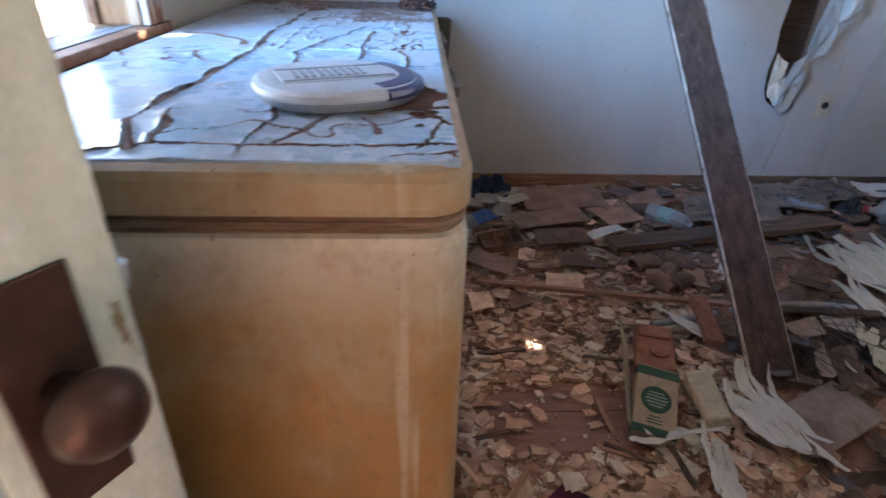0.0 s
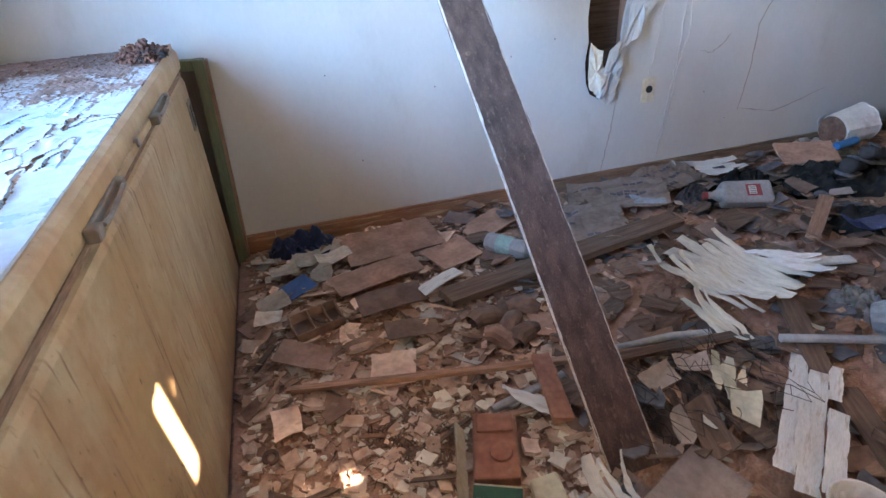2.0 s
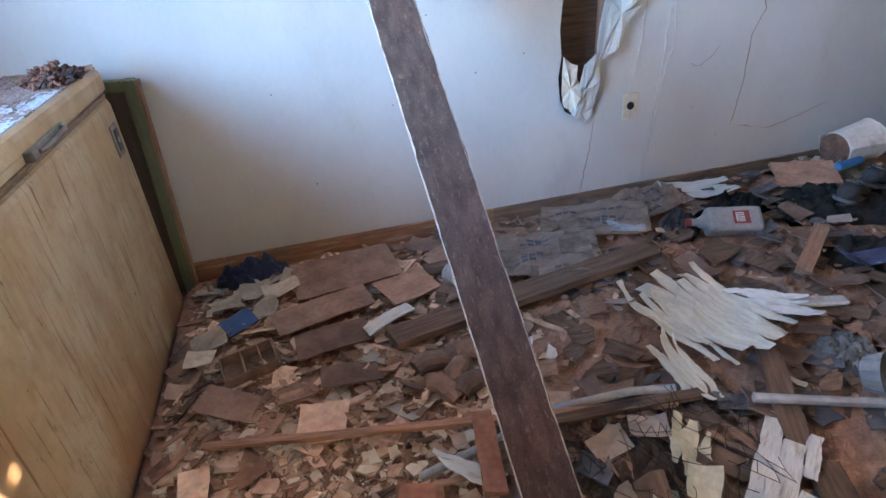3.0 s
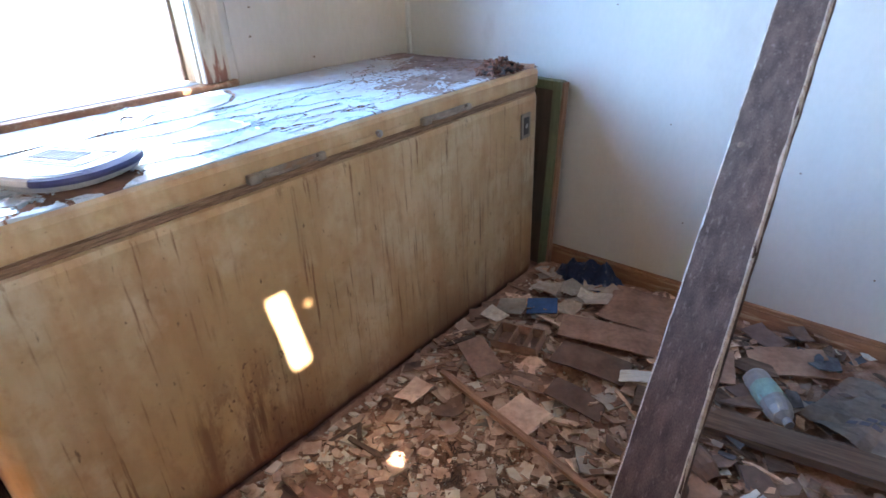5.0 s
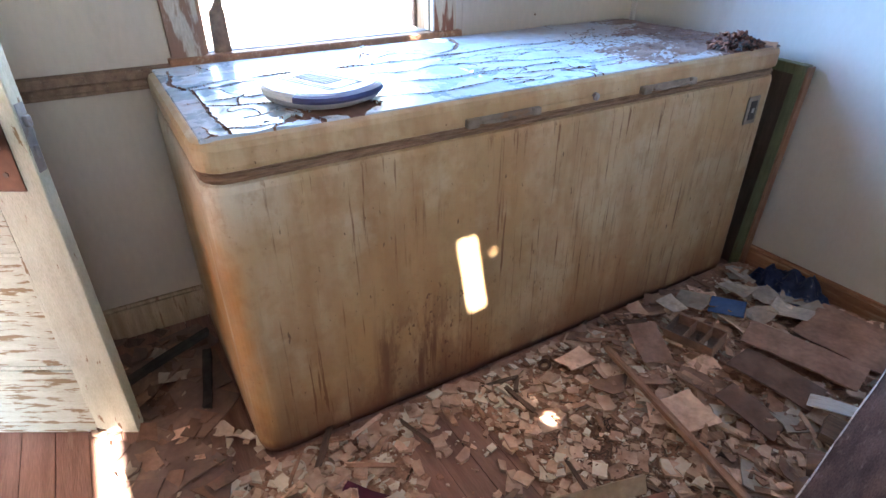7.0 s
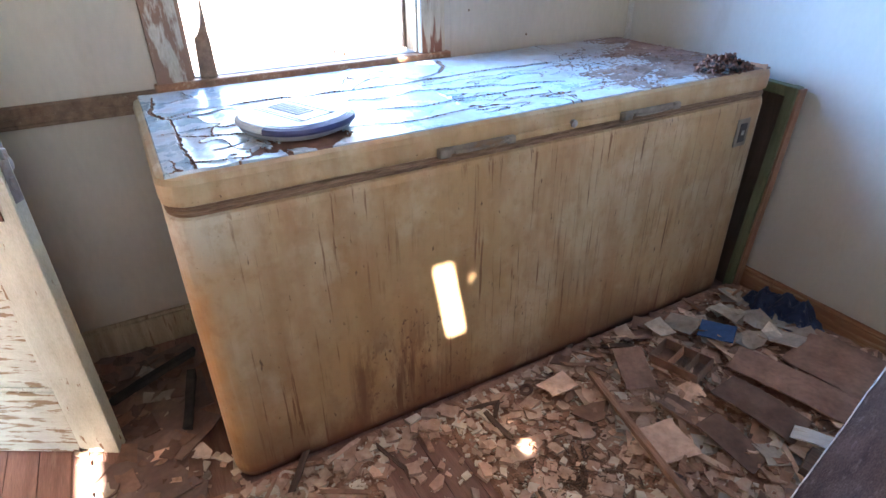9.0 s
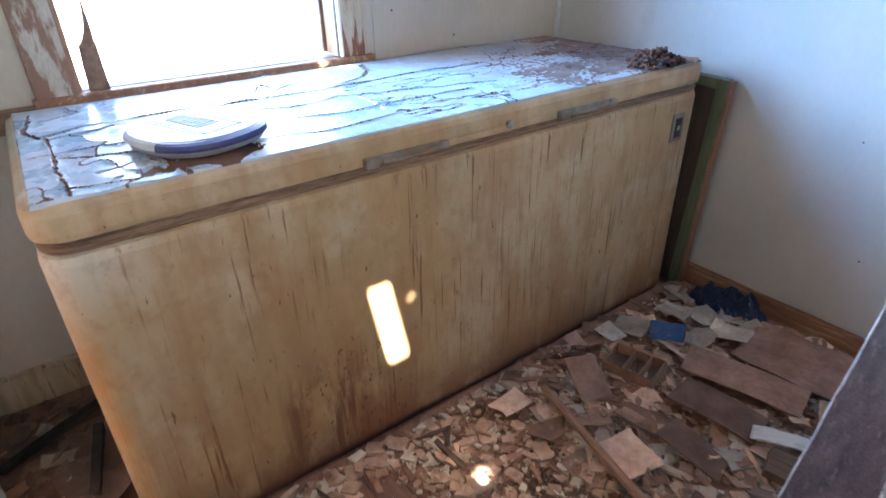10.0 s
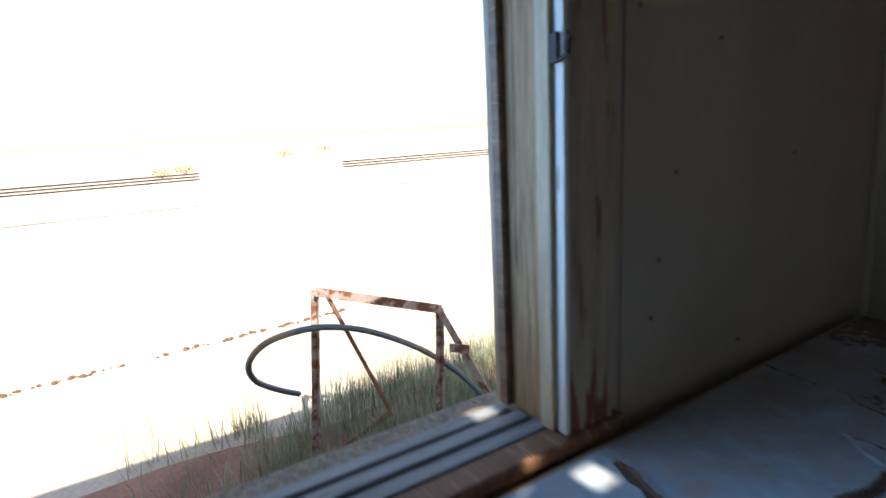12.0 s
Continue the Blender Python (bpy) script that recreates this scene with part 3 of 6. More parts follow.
def scrap_mesh(size, ratio, thick, bend, seed, n=9, torn=0.3, bm=None):
    """A torn flat piece: an uneven outline, bent, with thickness."""
    rng = random.Random(seed)
    bm = bm or bmesh.new()
    axis = rng.uniform(0, math.pi)

    def lift(x, y):
        s = x * math.cos(axis) + y * math.sin(axis)
        return bend * (s / size) ** 2 * size + 0.3 * abs(bend) * size * noise.noise((x * 9 + seed, y * 9, seed))

    outline = []
    if rng.random() < (0.6 if n > 6 else 0.25):
        w, h = size / 2, size / 2 * ratio
        for (ax, ay), (bx, by) in zip(((-w, -h), (w, -h), (w, h), (-w, h)), ((w, -h), (w, h), (-w, h), (-w, -h))):
            ax, ay = ax * (1 - torn * 0.6 * rng.random()), ay * (1 - torn * 0.6 * rng.random())
            outline.append((ax, ay))
            if n > 6:
                u = rng.uniform(0.25, 0.75)
                cut = 1 - torn * 0.7 * rng.random() ** 2
                outline.append(((ax + (bx - ax) * u) * cut, (ay + (by - ay) * u) * cut))
    else:
        m = max(4, n - 2 - rng.randrange(3))
        for k in range(m):
            a = math.tau * (k + rng.uniform(-0.4, 0.4)) / m
            r = size / 2 * (1.15 - torn * 1.1 * rng.random())
            outline.append((r * math.cos(a), r * math.sin(a) * ratio))
    n = len(outline)
    rows = []
    for dz in (0, thick):
        mid = bm.verts.new((0, 0, lift(0, 0) + dz))
        inner = [bm.verts.new((x * 0.55, y * 0.55, lift(x * 0.55, y * 0.55) + dz)) for x, y in outline]
        outer = [bm.verts.new((x, y, lift(x, y) + dz)) for x, y in outline]
        for k in range(n):
            j = (k + 1) % n
            bm.faces.new((mid, inner[k], inner[j]))
            bm.faces.new((inner[k], outer[k], outer[j], inner[j]))
        rows.append(outer)
    for k in range(n):
        j = (k + 1) % n
        bm.faces.new((rows[0][k], rows[0][j], rows[1][j], rows[1][k]))
    low = min(v.co.z for v in bm.verts)
    for v in bm.verts:
        v.co.z -= low
    return bm


def peeled_sheet(label, mat, m, length, width, strips, seed, curl=0.05, thick=0.0025, fan=0.0, along=16, pinch=0.6):
    """A sheet of old paint, close in its middle and split into uneven curled fingers towards one end."""
    rng = random.Random(seed)
    th = thing("peeled_paint", label, "peeled paint", m)
    cuts = [0.0]
    for s in range(strips):
        cuts.append(cuts[-1] + rng.uniform(0.35, 1.8))
    cuts = [c / cuts[-1] for c in cuts]
    made = []
    for s in range(strips):
        bm = bmesh.new()
        a0, a1 = -length / 2 * rng.uniform(0.45, 1.0), length / 2 * rng.uniform(0.5, 1.0)
        pinch0, pinch1, up0, up1 = pinch * rng.uniform(0.2, 1.6), pinch * rng.uniform(0.2, 1.6), rng.uniform(-0.2, 1.0), rng.uniform(-0.2, 0.6)
        rings = []
        for i in range(along + 1):
            u = i / along
            x = a0 + (a1 - a0) * u
            near, far = max(0.0, (0.3 - u) / 0.3), max(0.0, (u - 0.65) / 0.35)
            slit = 1 - 0.95 * min(1.0, pinch0 * near ** 1.3 + pinch1 * far ** 1.5)
            ends = []
            for side in (0, 1):
                y = (cuts[s + side] - 0.5) * width
                mid = (cuts[s] / 2 + cuts[s + 1] / 2 - 0.5) * width
                y = mid + (y - mid) * slit + 0.011 * noise.noise((x * 9, s + side, seed)) + 0.009 * noise.noise((x * 34, s + side, seed + 3)) + fan * (cuts[s] - 0.5) * near
                z = 0.03 * noise.noise((x * 4.5, y * 6, seed)) + 0.008 * noise.noise((x * 18, y * 18, seed)) + curl * (up0 * near ** 2 + up1 * far ** 2)
                ends.append((x, y, z))
            (x, ya, za), (_, yb, zb) = ends
            rings.append([bm.verts.new((x, ya, za)), bm.verts.new((x, yb, zb)), bm.verts.new((x, yb, zb + thick)), bm.verts.new((x, ya, za + thick))])
        for p, q in zip(rings, rings[1:]):
            for k in range(4):
                bm.faces.new((p[k], p[(k + 1) % 4], q[(k + 1) % 4], q[k]))
        bm.faces.new(rings[0])
        bm.faces.new(rings[-1][::-1])
        made.append(bm)
    low = min(v.co.z for bm in made for v in bm.verts)
    for bm in made:
        for v in bm.verts:
            v.co.z -= low
        part("paint_strip", bm, mat, th)


def cloth_heap(w, d, h, seed, n=26):
    """A crumpled heap that thins out to the floor."""
    bm = bmesh.new()
    grid = {}
    for i in range(n + 1):
        for j in range(n + 1):
            u, v = i / n * 2 - 1, j / n * 2 - 1
            edge = max(0.0, 1 - (abs(u) ** 2.5 + abs(v) ** 2.5 + 0.35 * noise.noise((u * 2, v * 2, seed))))
            fold = 0.55 + 0.45 * abs(noise.noise((u * 3.5 + seed, v * 1.7, 1))) * 2 + 0.18 * noise.noise((u * 9, v * 6, seed))
            grid[i, j] = bm.verts.new((u * w / 2 + 0.02 * noise.noise((v * 4, seed, 0)), v * d / 2, h * edge ** 0.6 * fold * 0.8))
    for i in range(n):
        for j in range(n):
            bm.faces.new((grid[i, j], grid[i + 1, j], grid[i + 1, j + 1], grid[i, j + 1]))
    bmesh.ops.solidify(bm, geom=list(bm.faces), thickness=0.004)
    return bm


# ---- the room ----
WEST, NORTH, SOUTH, EAST, TOP = -0.77, 2.105, -0.87, 3.55, 2.45
WIN_Y0, WIN_Y1, WIN_Z0, WIN_Z1 = 0.222, 1.036, 0.925, 2.05
DOOR_X0, DOOR_X1 = -0.68, 0.12


def cut_sheet(outer, holes, place, thick):
    """A flat sheet with holes: outlines as (a, b) pairs, place(a, b, depth) gives the point, thick the depth."""
    bm = bmesh.new()
    edges = []
    for ring in (outer, *holes):
        vs = [bm.verts.new(place(a, b, 0)) for a, b in ring]
        edges += [bm.edges.new((vs[i - 1], vs[i])) for i in range(len(vs))]
    bmesh.ops.triangle_fill(bm, use_beauty=True, use_dissolve=False, edges=edges)
    back = bmesh.ops.extrude_face_region(bm, geom=list(bm.faces))
    shift = Vector(place(0, 0, thick)) - Vector(place(0, 0, 0))
    bmesh.ops.translate(bm, verts=[g for g in back["geom"] if isinstance(g, bmesh.types.BMVert)], vec=shift)
    return bm


def rect(a0, b0, a1, b1):
    return [(a0, b0), (a1, b0), (a1, b1), (a0, b1)]


# floor slab; its boards come last in the file
floor = tagged(link_mesh("floor", box(WEST, SOUTH, -0.12, EAST, NORTH, -0.022), M["under"]), "dark subfloor under worn red-brown floorboards", "floor", kind="structure")

# west wall with the open window
bm = cut_sheet(rect(SOUTH - 0.2, -0.45, NORTH + 0.2, TOP), [rect(WIN_Y0 - 0.012, WIN_Z0 - 0.03, WIN_Y1 + 0.012, WIN_Z1)], lambda a, b, d: (WEST - d, a, b), 0.142)
wall_west = tagged(link_mesh("wall_west", bm, M["grey_wall"]), "dull grey-white painted wall with an open window", "wall", kind="structure")

# north wall: a thin board skin with a torn hole over a dark cavity
rng = random.Random(4)
hole = [(1.845, 0.425), (1.80, 0.44), (1.745, 0.475), (1.722, 0.53), (1.712, 0.62), (1.724, 0.70), (1.713, 0.80), (1.722, 0.92), (1.735, 1.02), (1.750, 1.13), (1.80, 1.24),
        (1.86, 1.26), (1.905, 1.17), (1.898, 1.06), (1.92, 0.97), (1.905, 0.88), (1.890, 0.80), (1.884, 0.72), (1.893, 0.64), (1.886, 0.54), (1.872, 0.46)]
hole = [(x - 0.062, z + 0.015) for x, z in hole]
bm = cut_sheet(rect(WEST - 0.2, -0.12, EAST + 0.2, TOP), [hole], lambda a, b, d: (a, NORTH + d, b), 0.014)
wall_north = tagged(link_mesh("wall_north", bm, M["wall"]), "white painted wallboard with a torn hole and cracks", "wall", kind="structure")
bm = box(WEST - 0.2, NORTH + 0.11, -0.45, EAST + 0.2, NORTH + 0.2, TOP)
part("cavity_back", bm, M["weathered"], wall_north, "dark boards behind the torn hole")
for x in (1.56, 1.865):
    part("stud", box(x, NORTH + 0.0145, -0.1, x + 0.045, NORTH + 0.109, TOP - 0.01), M["bare"], wall_north)

# south wall with the doorway
bm = cut_sheet(rect(WEST - 0.2, -0.45, EAST + 0.2, TOP), [rect(DOOR_X0, 0, DOOR_X1, 2.04)], lambda a, b, d: (a, SOUTH - d, b), 0.16)
wall_south = tagged(link_mesh("wall_south", bm, M["grey_wall"]), "grey painted wall with a doorway", "wall", kind="structure")
# unseen east wall: dark to cut bounce, opening added to light the freezer front
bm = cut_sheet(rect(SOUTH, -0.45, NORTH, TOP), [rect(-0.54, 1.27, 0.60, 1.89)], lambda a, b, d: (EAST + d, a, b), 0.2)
wall_east = tagged(link_mesh("wall_east", bm, M["trim_dark"]), "unseen wall, dark to cut bounce light, with an added window opening", "wall", kind="structure")

# ceiling with narrow gaps that let strips of sun through
def gap_over(p, length, width, slant=0.0):
    c = Vector(p) - RAY * ((TOP - p[2]) / -RAY.z)
    return [(c.x + a * length / 2 + b * slant, c.y + b * width / 2) for a, b in ((-1, -1), (1, -1), (1, 1), (-1, 1))]


gaps = [gap_over((0.037, 0.703, 0.375), 0.262, 0.062), gap_over((-0.13, -0.328, 0.0), 0.34, 0.064), gap_over((-0.895, 0.985, 0.915), 0.06, 0.05),
        gap_over((-0.722, 0.947, 0.925), 0.036, 0.034), gap_over((-0.698, 0.908, 0.91), 0.032, 0.026), gap_over((-0.662, 1.006, 0.907), 0.075, 0.048),
        gap_over((0.335, 0.785, 0.02), 0.055, 0.035), gap_over((0.037, 0.775, 0.435), 0.032, 0.026), gap_over((0.037, 0.79, 0.31), 0.024, 0.02), gap_over((0.24, 0.80, 0.02), 0.03, 0.03), gap_over((0.29, 0.735, 0.02), 0.026, 0.022), gap_over((0.37, 0.83, 0.02), 0.022, 0.02), gap_over((0.20, 0.74, 0.02), 0.02, 0.018)]
bm = cut_sheet(rect(WEST - 0.2, SOUTH - 0.16, EAST + 0.2, NORTH + 0.2), gaps, lambda a, b, d: (a, b, TOP + d), 0.03)
tagged(link_mesh("ceiling", bm, M["ceiling"]), "old board ceiling with narrow gaps", "ceiling", kind="structure")

# unseen room beyond the doorway, closed plainly to hold warm bounce light
tagged(link_mesh("floor_hall", box(-2.2, SOUTH - 2.6, -0.12, 1.1, SOUTH - 0.16, -0.022), M["floor"]), "red-brown hall floor beyond the doorway", "floor", kind="structure")
HS = SOUTH - 2.6
tagged(link_mesh("wall_hall_south", box(-2.4, HS - 0.12, -0.45, 1.3, HS, TOP), M["wall"]), "plain unseen hall wall", "wall", kind="structure")
tagged(link_mesh("wall_hall_west", box(-2.35, HS, -0.45, -2.2, SOUTH - 0.16, TOP), M["wall"]), "plain unseen hall wall", "wall", kind="structure")
# outer doorway added so sun on the hall floor bounces through the door
bm = cut_sheet(rect(HS, -0.45, SOUTH - 0.16, TOP), [rect(HS + 0.30, 0.0, SOUTH - 1.0, 2.15)], lambda a, b, d: (1.1 + d, a, b), 0.12)
tagged(link_mesh("wall_hall_east", bm, M["wall"]), "unseen hall wall with an outer doorway added to let sun in", "wall", kind="structure")
tagged(link_mesh("ceiling_hall", box(-2.35, HS - 0.12, TOP + 0.001, 1.22, SOUTH - 0.161, TOP + 0.03), M["ceiling"]), "plain unseen board ceiling over the hall", "ceiling", kind="structure")

# unseen roof added outside the east opening to keep direct sun out
tagged(link_mesh("porch_roof", box(EAST + 0.21, SOUTH - 1.2, TOP - 0.06, EAST + 3.6, NORTH + 1.2, TOP, 0.0), M["outside"]), "unseen roof added to keep direct sun out of the east opening", "porch", kind="structure")

# baseboards
for x0, x1, mt in ((0.20, 1.35, "trim_red"), (1.352, EAST - 0.02, "trim_dark"), (WEST + 0.02, 0.198, "trim_red")):
    bm = box(x0, NORTH - 0.018, 0, x1, NORTH - 0.001, 0.085)
    box(x0, NORTH - 0.014, 0.085, x1, NORTH - 0.001, 0.10, 0.003, bm)
    tagged(link_mesh("baseboard", bm, M[mt]), "scuffed brown wooden baseboard along the wall", "baseboard", kind="structure")
bm = box(WEST + 0.001, SOUTH + 0.02, 0, WEST + 0.018, NORTH - 0.02, 0.115)
box(WEST + 0.001, SOUTH + 0.02, 0.115, WEST + 0.013, NORTH - 0.02, 0.128, 0.003, bm)
tagged(link_mesh("baseboard", bm, M["trim_tan"]), "tan painted wooden baseboard", "baseboard", kind="structure")

# chair rail from the window to the south wall
bm = box(WEST + 0.001, SOUTH + 0.02, 0.845, WEST + 0.016, 0.118, 0.91, 0.003)
box(WEST + 0.016, SOUTH + 0.02, 0.878, WEST + 0.03, 0.118, 0.908, 0.004, bm)
box(WEST + 0.016, SOUTH + 0.02, 0.846, WEST + 0.023, 0.118, 0.858, 0.003, bm)
tagged(link_mesh("trim", bm, M["trim_dark"]), "dark brown wooden chair rail moulding", "trim", kind="structure")
# bead in the corner
tagged(link_mesh("trim", tube([(WEST + 0.006, NORTH - 0.006, 0.13), (WEST + 0.006, NORTH - 0.006, TOP)], 0.012, 8), M["wall"]), "white corner bead", "trim", kind="structure")

# window
window = tagged(new("window_1"), "open window without sashes, worn wooden frame", "window", kind="structure")
S, Z0 = WEST, WIN_Z0
part("casing", box(S + 0.001, WIN_Y1, Z0, S + 0.02, WIN_Y1 + 0.098, WIN_Z1 + 0.1, 0.003), M["casing"], window)
part("casing", box(S + 0.001, WIN_Y0 - 0.10, Z0 - 0.015, S + 0.02, WIN_Y0, WIN_Z1 + 0.1, 0.003), M["peeled_casing"], window)
part("casing", box(S + 0.001, WIN_Y0 + 0.001, WIN_Z1, S + 0.02, WIN_Y1 - 0.001, WIN_Z1 + 0.1, 0.003), M["grey_wall"], window)
for y, sg in ((WIN_Y1, 1), (WIN_Y0, -1)):
    def strip(name, x0, x1, depth, mt):
        a, b = sorted((y + sg * 0.011, y - sg * depth))
        part(name, box(S + x0, a, Z0 + 0.002, S + x1, b, WIN_Z1 - 0.002, 0.002), M[mt], window)
    strip("stop", 0.001, 0.0195, 0.006, "white_strip" if sg > 0 else "bare")
    strip("stop", -0.030, -0.002, 0.013, "trim_tan" if sg > 0 else "bare")
    strip("jamb", -0.108, -0.032, 0.003, "jamb_wood" if sg > 0 else "bare")
    strip("parting_bead", -0.130, -0.110, 0.014, "trim_dark")
    strip("blind_stop", -0.146, -0.1305, 0.010, "grey_wood")
part("head", box(S - 0.14, WIN_Y0, WIN_Z1 - 0.012, S + 0.015, WIN_Y1, WIN_Z1 - 0.001), M["grey_wood"], window)
# stool and sill with its grooves
part("window_stool", box(S - 0.02, WIN_Y0 - 0.11, Z0 - 0.028, S + 0.029, WIN_Y1 + 0.12, Z0, 0.005), M["trim_red"], window)
for x0, x1, z, mt in ((-0.050, -0.021, 0.002, "track"), (-0.070, -0.051, -0.026, "bare"), (-0.100, -0.071, -0.004, "track"), (-0.120, -0.101, -0.028, "bare"), (-0.148, -0.121, -0.010, "track")):
    part("sill_track", box(S + x0, WIN_Y0, Z0 - 0.03, S + x1, WIN_Y1, Z0 + z, 0.002), M[mt], window)
part("window_sill", box(S - 0.205, WIN_Y0 - 0.05, Z0 - 0.055, S - 0.149, WIN_Y1 + 0.05, Z0 - 0.018, 0.004), M["grey_wood"], window)
# latch hook on the stop
bm = box(S - 0.002, WIN_Y1 - 0.012, 1.472, S + 0.013, WIN_Y1 - 0.0062, 1.512, 0.002)
tube([(S + 0.013, WIN_Y1 - 0.009, 1.475), (S + 0.034, WIN_Y1 - 0.012, 1.482), (S + 0.036, WIN_Y1 - 0.012, 1.50), (S + 0.028, WIN_Y1 - 0.01, 1.508)], 0.003, 6, bm)
part("catch", bm, M["wire"], window, "small black iron catch")
# broken stile that still stands in the frame
bm = bmesh.new()
rings = []
for z, a, b in ((0, 0.0, 0.052), (0.06, 0.002, 0.050), (0.118, 0.006, 0.049), (0.13, 0.018, 0.046), (0.155, 0.030, 0.047), (0.185, 0.036, 0.046), (0.235, 0.042, 0.044)):
    rings.append([bm.verts.new((x, y, z)) for x, y in ((0, a), (0.022, a), (0.022, b), (0, b))])
for p, q in zip(rings, rings[1:]):
    for k in range(4):
        bm.faces.new((p[k], p[(k + 1) % 4], q[(k + 1) % 4], q[k]))
bm.faces.new(rings[0]), bm.faces.new(rings[-1])
# dark trim wood here puts the stile's backlit darkness into its colour
solid("wood_splinter", bm, M["trim_dark"], "broken brown sash stile splintered on the window sill, backlit darkness in its colour", "broken wood", pose(WEST - 0.014, 0.252, Z0 + 0.002, 0, 0, 0))

# ---- cracks, flaps and nails on the walls ----
def crack(points, width, seed, proud=0.0022):
    rng = random.Random(seed)
    bm = bmesh.new()
    fine = []
    points = [(a - 0.055, b) for a, b in points]
    for (a0, b0), (a1, b1) in zip(points, points[1:]):
        for i in range(8):
            u = i / 8
            fine.append((a0 + (a1 - a0) * u + rng.uniform(-1, 1) * 0.005, b0 + (b1 - b0) * u + rng.uniform(-1, 1) * 0.0035))
    fine.append(points[-1])
    pairs = []
    for i, (a, b) in enumerate(fine):
        w = width * (0.4 + rng.random()) * min(1, i / 3, (len(fine) - 1 - i) / 3 + 0.1)
        c, d = fine[max(i - 1, 0)], fine[min(i + 1, len(fine) - 1)]
        tx, tz = d[0] - c[0], d[1] - c[1]
        ln = math.hypot(tx, tz) or 1
        nx, nz = -tz / ln * w, tx / ln * w
        pairs.append([bm.verts.new((p, NORTH - q, r)) for p, q, r in ((a - nx, 0.0005, b - nz), (a + nx, 0.0005, b + nz), (a + nx * 0.5, proud, b + nz * 0.5), (a - nx * 0.5, proud, b - nz * 0.5))])
    for p, q in zip(pairs, pairs[1:]):
        for k in range(4):
            bm.faces.new((p[k], p[(k + 1) % 4], q[(k + 1) % 4], q[k]))
    return bm


for i, (pts, w) in enumerate((([(1.875, 0.43), (1.862, 0.30), (1.845, 0.20), (1.83, 0.10)], 0.0016), ([(2.19, 0.90), (2.18, 0.6), (2.155, 0.35), (2.13, 0.12)], 0.0022),
                              ([(2.62, 0.90), (2.645, 0.80), (2.60, 0.70), (2.60, 0.48), (2.575, 0.30)], 0.0018), ([(2.575, 0.31), (2.80, 0.26), (3.10, 0.34)], 0.0018),
                              ([(2.30, 0.62), (2.36, 0.60), (2.42, 0.64), (2.45, 0.68)], 0.0016), ([(2.08, 0.90), (2.06, 0.66), (2.03, 0.52)], 0.0012), ([(2.21, 0.9), (2.225, 0.72), (2.195, 0.6), (2.15, 0.2)], 0.0014),
                              ([(1.80, 1.26), (1.83, 1.5), (1.82, 1.8)], 0.0016))):
    ridge = i in (1, 5, 6)
    part("wallpaper_ridge" if ridge else "crack", crack(pts, w * 2.0 if ridge else w * 0.8, i, 0.0035 if ridge else 0.0022), M["wall" if ridge else "grey_scrap"], wall_north)


def flap(points, lift, seed, mt="wall"):
    """A torn piece of wallboard skin hanging proud of the wall."""
    rng = random.Random(seed)
    bm = bmesh.new()
    points = [(x - 0.062, z + 0.015) for x, z in points]
    cx, cz = sum(p[0] for p in points) / len(points), sum(p[1] for p in points) / len(points)
    layers = []
    fine = []
    for (ax, az), (bx, bz) in zip(points, points[1:] + points[:1]):
        fine += [(ax + (bx - ax) * u + rng.uniform(-0.007, 0.007), az + (bz - az) * u + rng.uniform(-0.009, 0.009)) for u in (0, 0.33, 0.66)]
    points = fine
    lifts = [[lift * (0.75 + 0.25 * rng.random()) * (0.45 + abs(noise.noise((x * 9, z * 9, seed))) * 1.6) for x, z in points] for ring in range(3)]
    for back in (0, 0.003):
        mid = bm.verts.new((cx, NORTH - 0.006 - lift * 0.6 + back, cz))
        rings = [[bm.verts.new((cx + (x - cx) * s, NORTH - 0.006 - lifts[q][k] + back, cz + (z - cz) * s)) for k, (x, z) in enumerate(points)] for q, s in enumerate((0.38, 0.72, 1.0))]
        for k in range(len(points)):
            bm.faces.new((mid, rings[0][k - 1], rings[0][k]))
            for p, q in zip(rings, rings[1:]):
                bm.faces.new((p[k - 1], q[k - 1], q[k], p[k]))
        layers.append(rings[-1])
    for k in range(len(points)):
        bm.faces.new((layers[0][k - 1], layers[0][k], layers[1][k], layers[1][k - 1]))
    return part("torn_flap", bm, M[mt], wall_north, "torn curled wallboard paper")


flap([(1.725, 0.70), (1.78, 0.66), (1.80, 0.56), (1.775, 0.47), (1.738, 0.50), (1.722, 0.56)], 0.03, 1, "chip_white")
flap([(1.80, 0.66), (1.868, 0.72), (1.876, 0.60), (1.868, 0.50), (1.80, 0.46), (1.768, 0.47)], 0.035, 2)
flap([(1.77, 0.485), (1.81, 0.475), (1.865, 0.50), (1.86, 0.445), (1.83, 0.418), (1.79, 0.432)], 0.02, 3)
flap([(1.888, 0.68), (1.93, 0.70), (1.985, 0.78), (2.04, 0.87), (2.02, 0.97), (1.95, 1.0), (1.892, 0.90)], 0.04, 4)
flap([(1.31, 1.03), (1.37, 1.005), (1.42, 1.04), (1.44, 1.12), (1.38, 1.2), (1.30, 1.15)], 0.012, 5, "paper")
for x, z in ((0.96, 0.62), (1.24, 0.31), (0.62, 0.35), (0.52, 0.72), (2.3, 0.42), (2.45, 0.27), (1.5, 0.75), (1.12, 0.93), (0.27, 1.12), (0.45, 1.28), (1.3, 0.7)):
    part("nail_hole", tube([(x, NORTH - 0.0005, z), (x, NORTH - 0.003, z)], 0.003, 6), M["trim_dark"], wall_north)
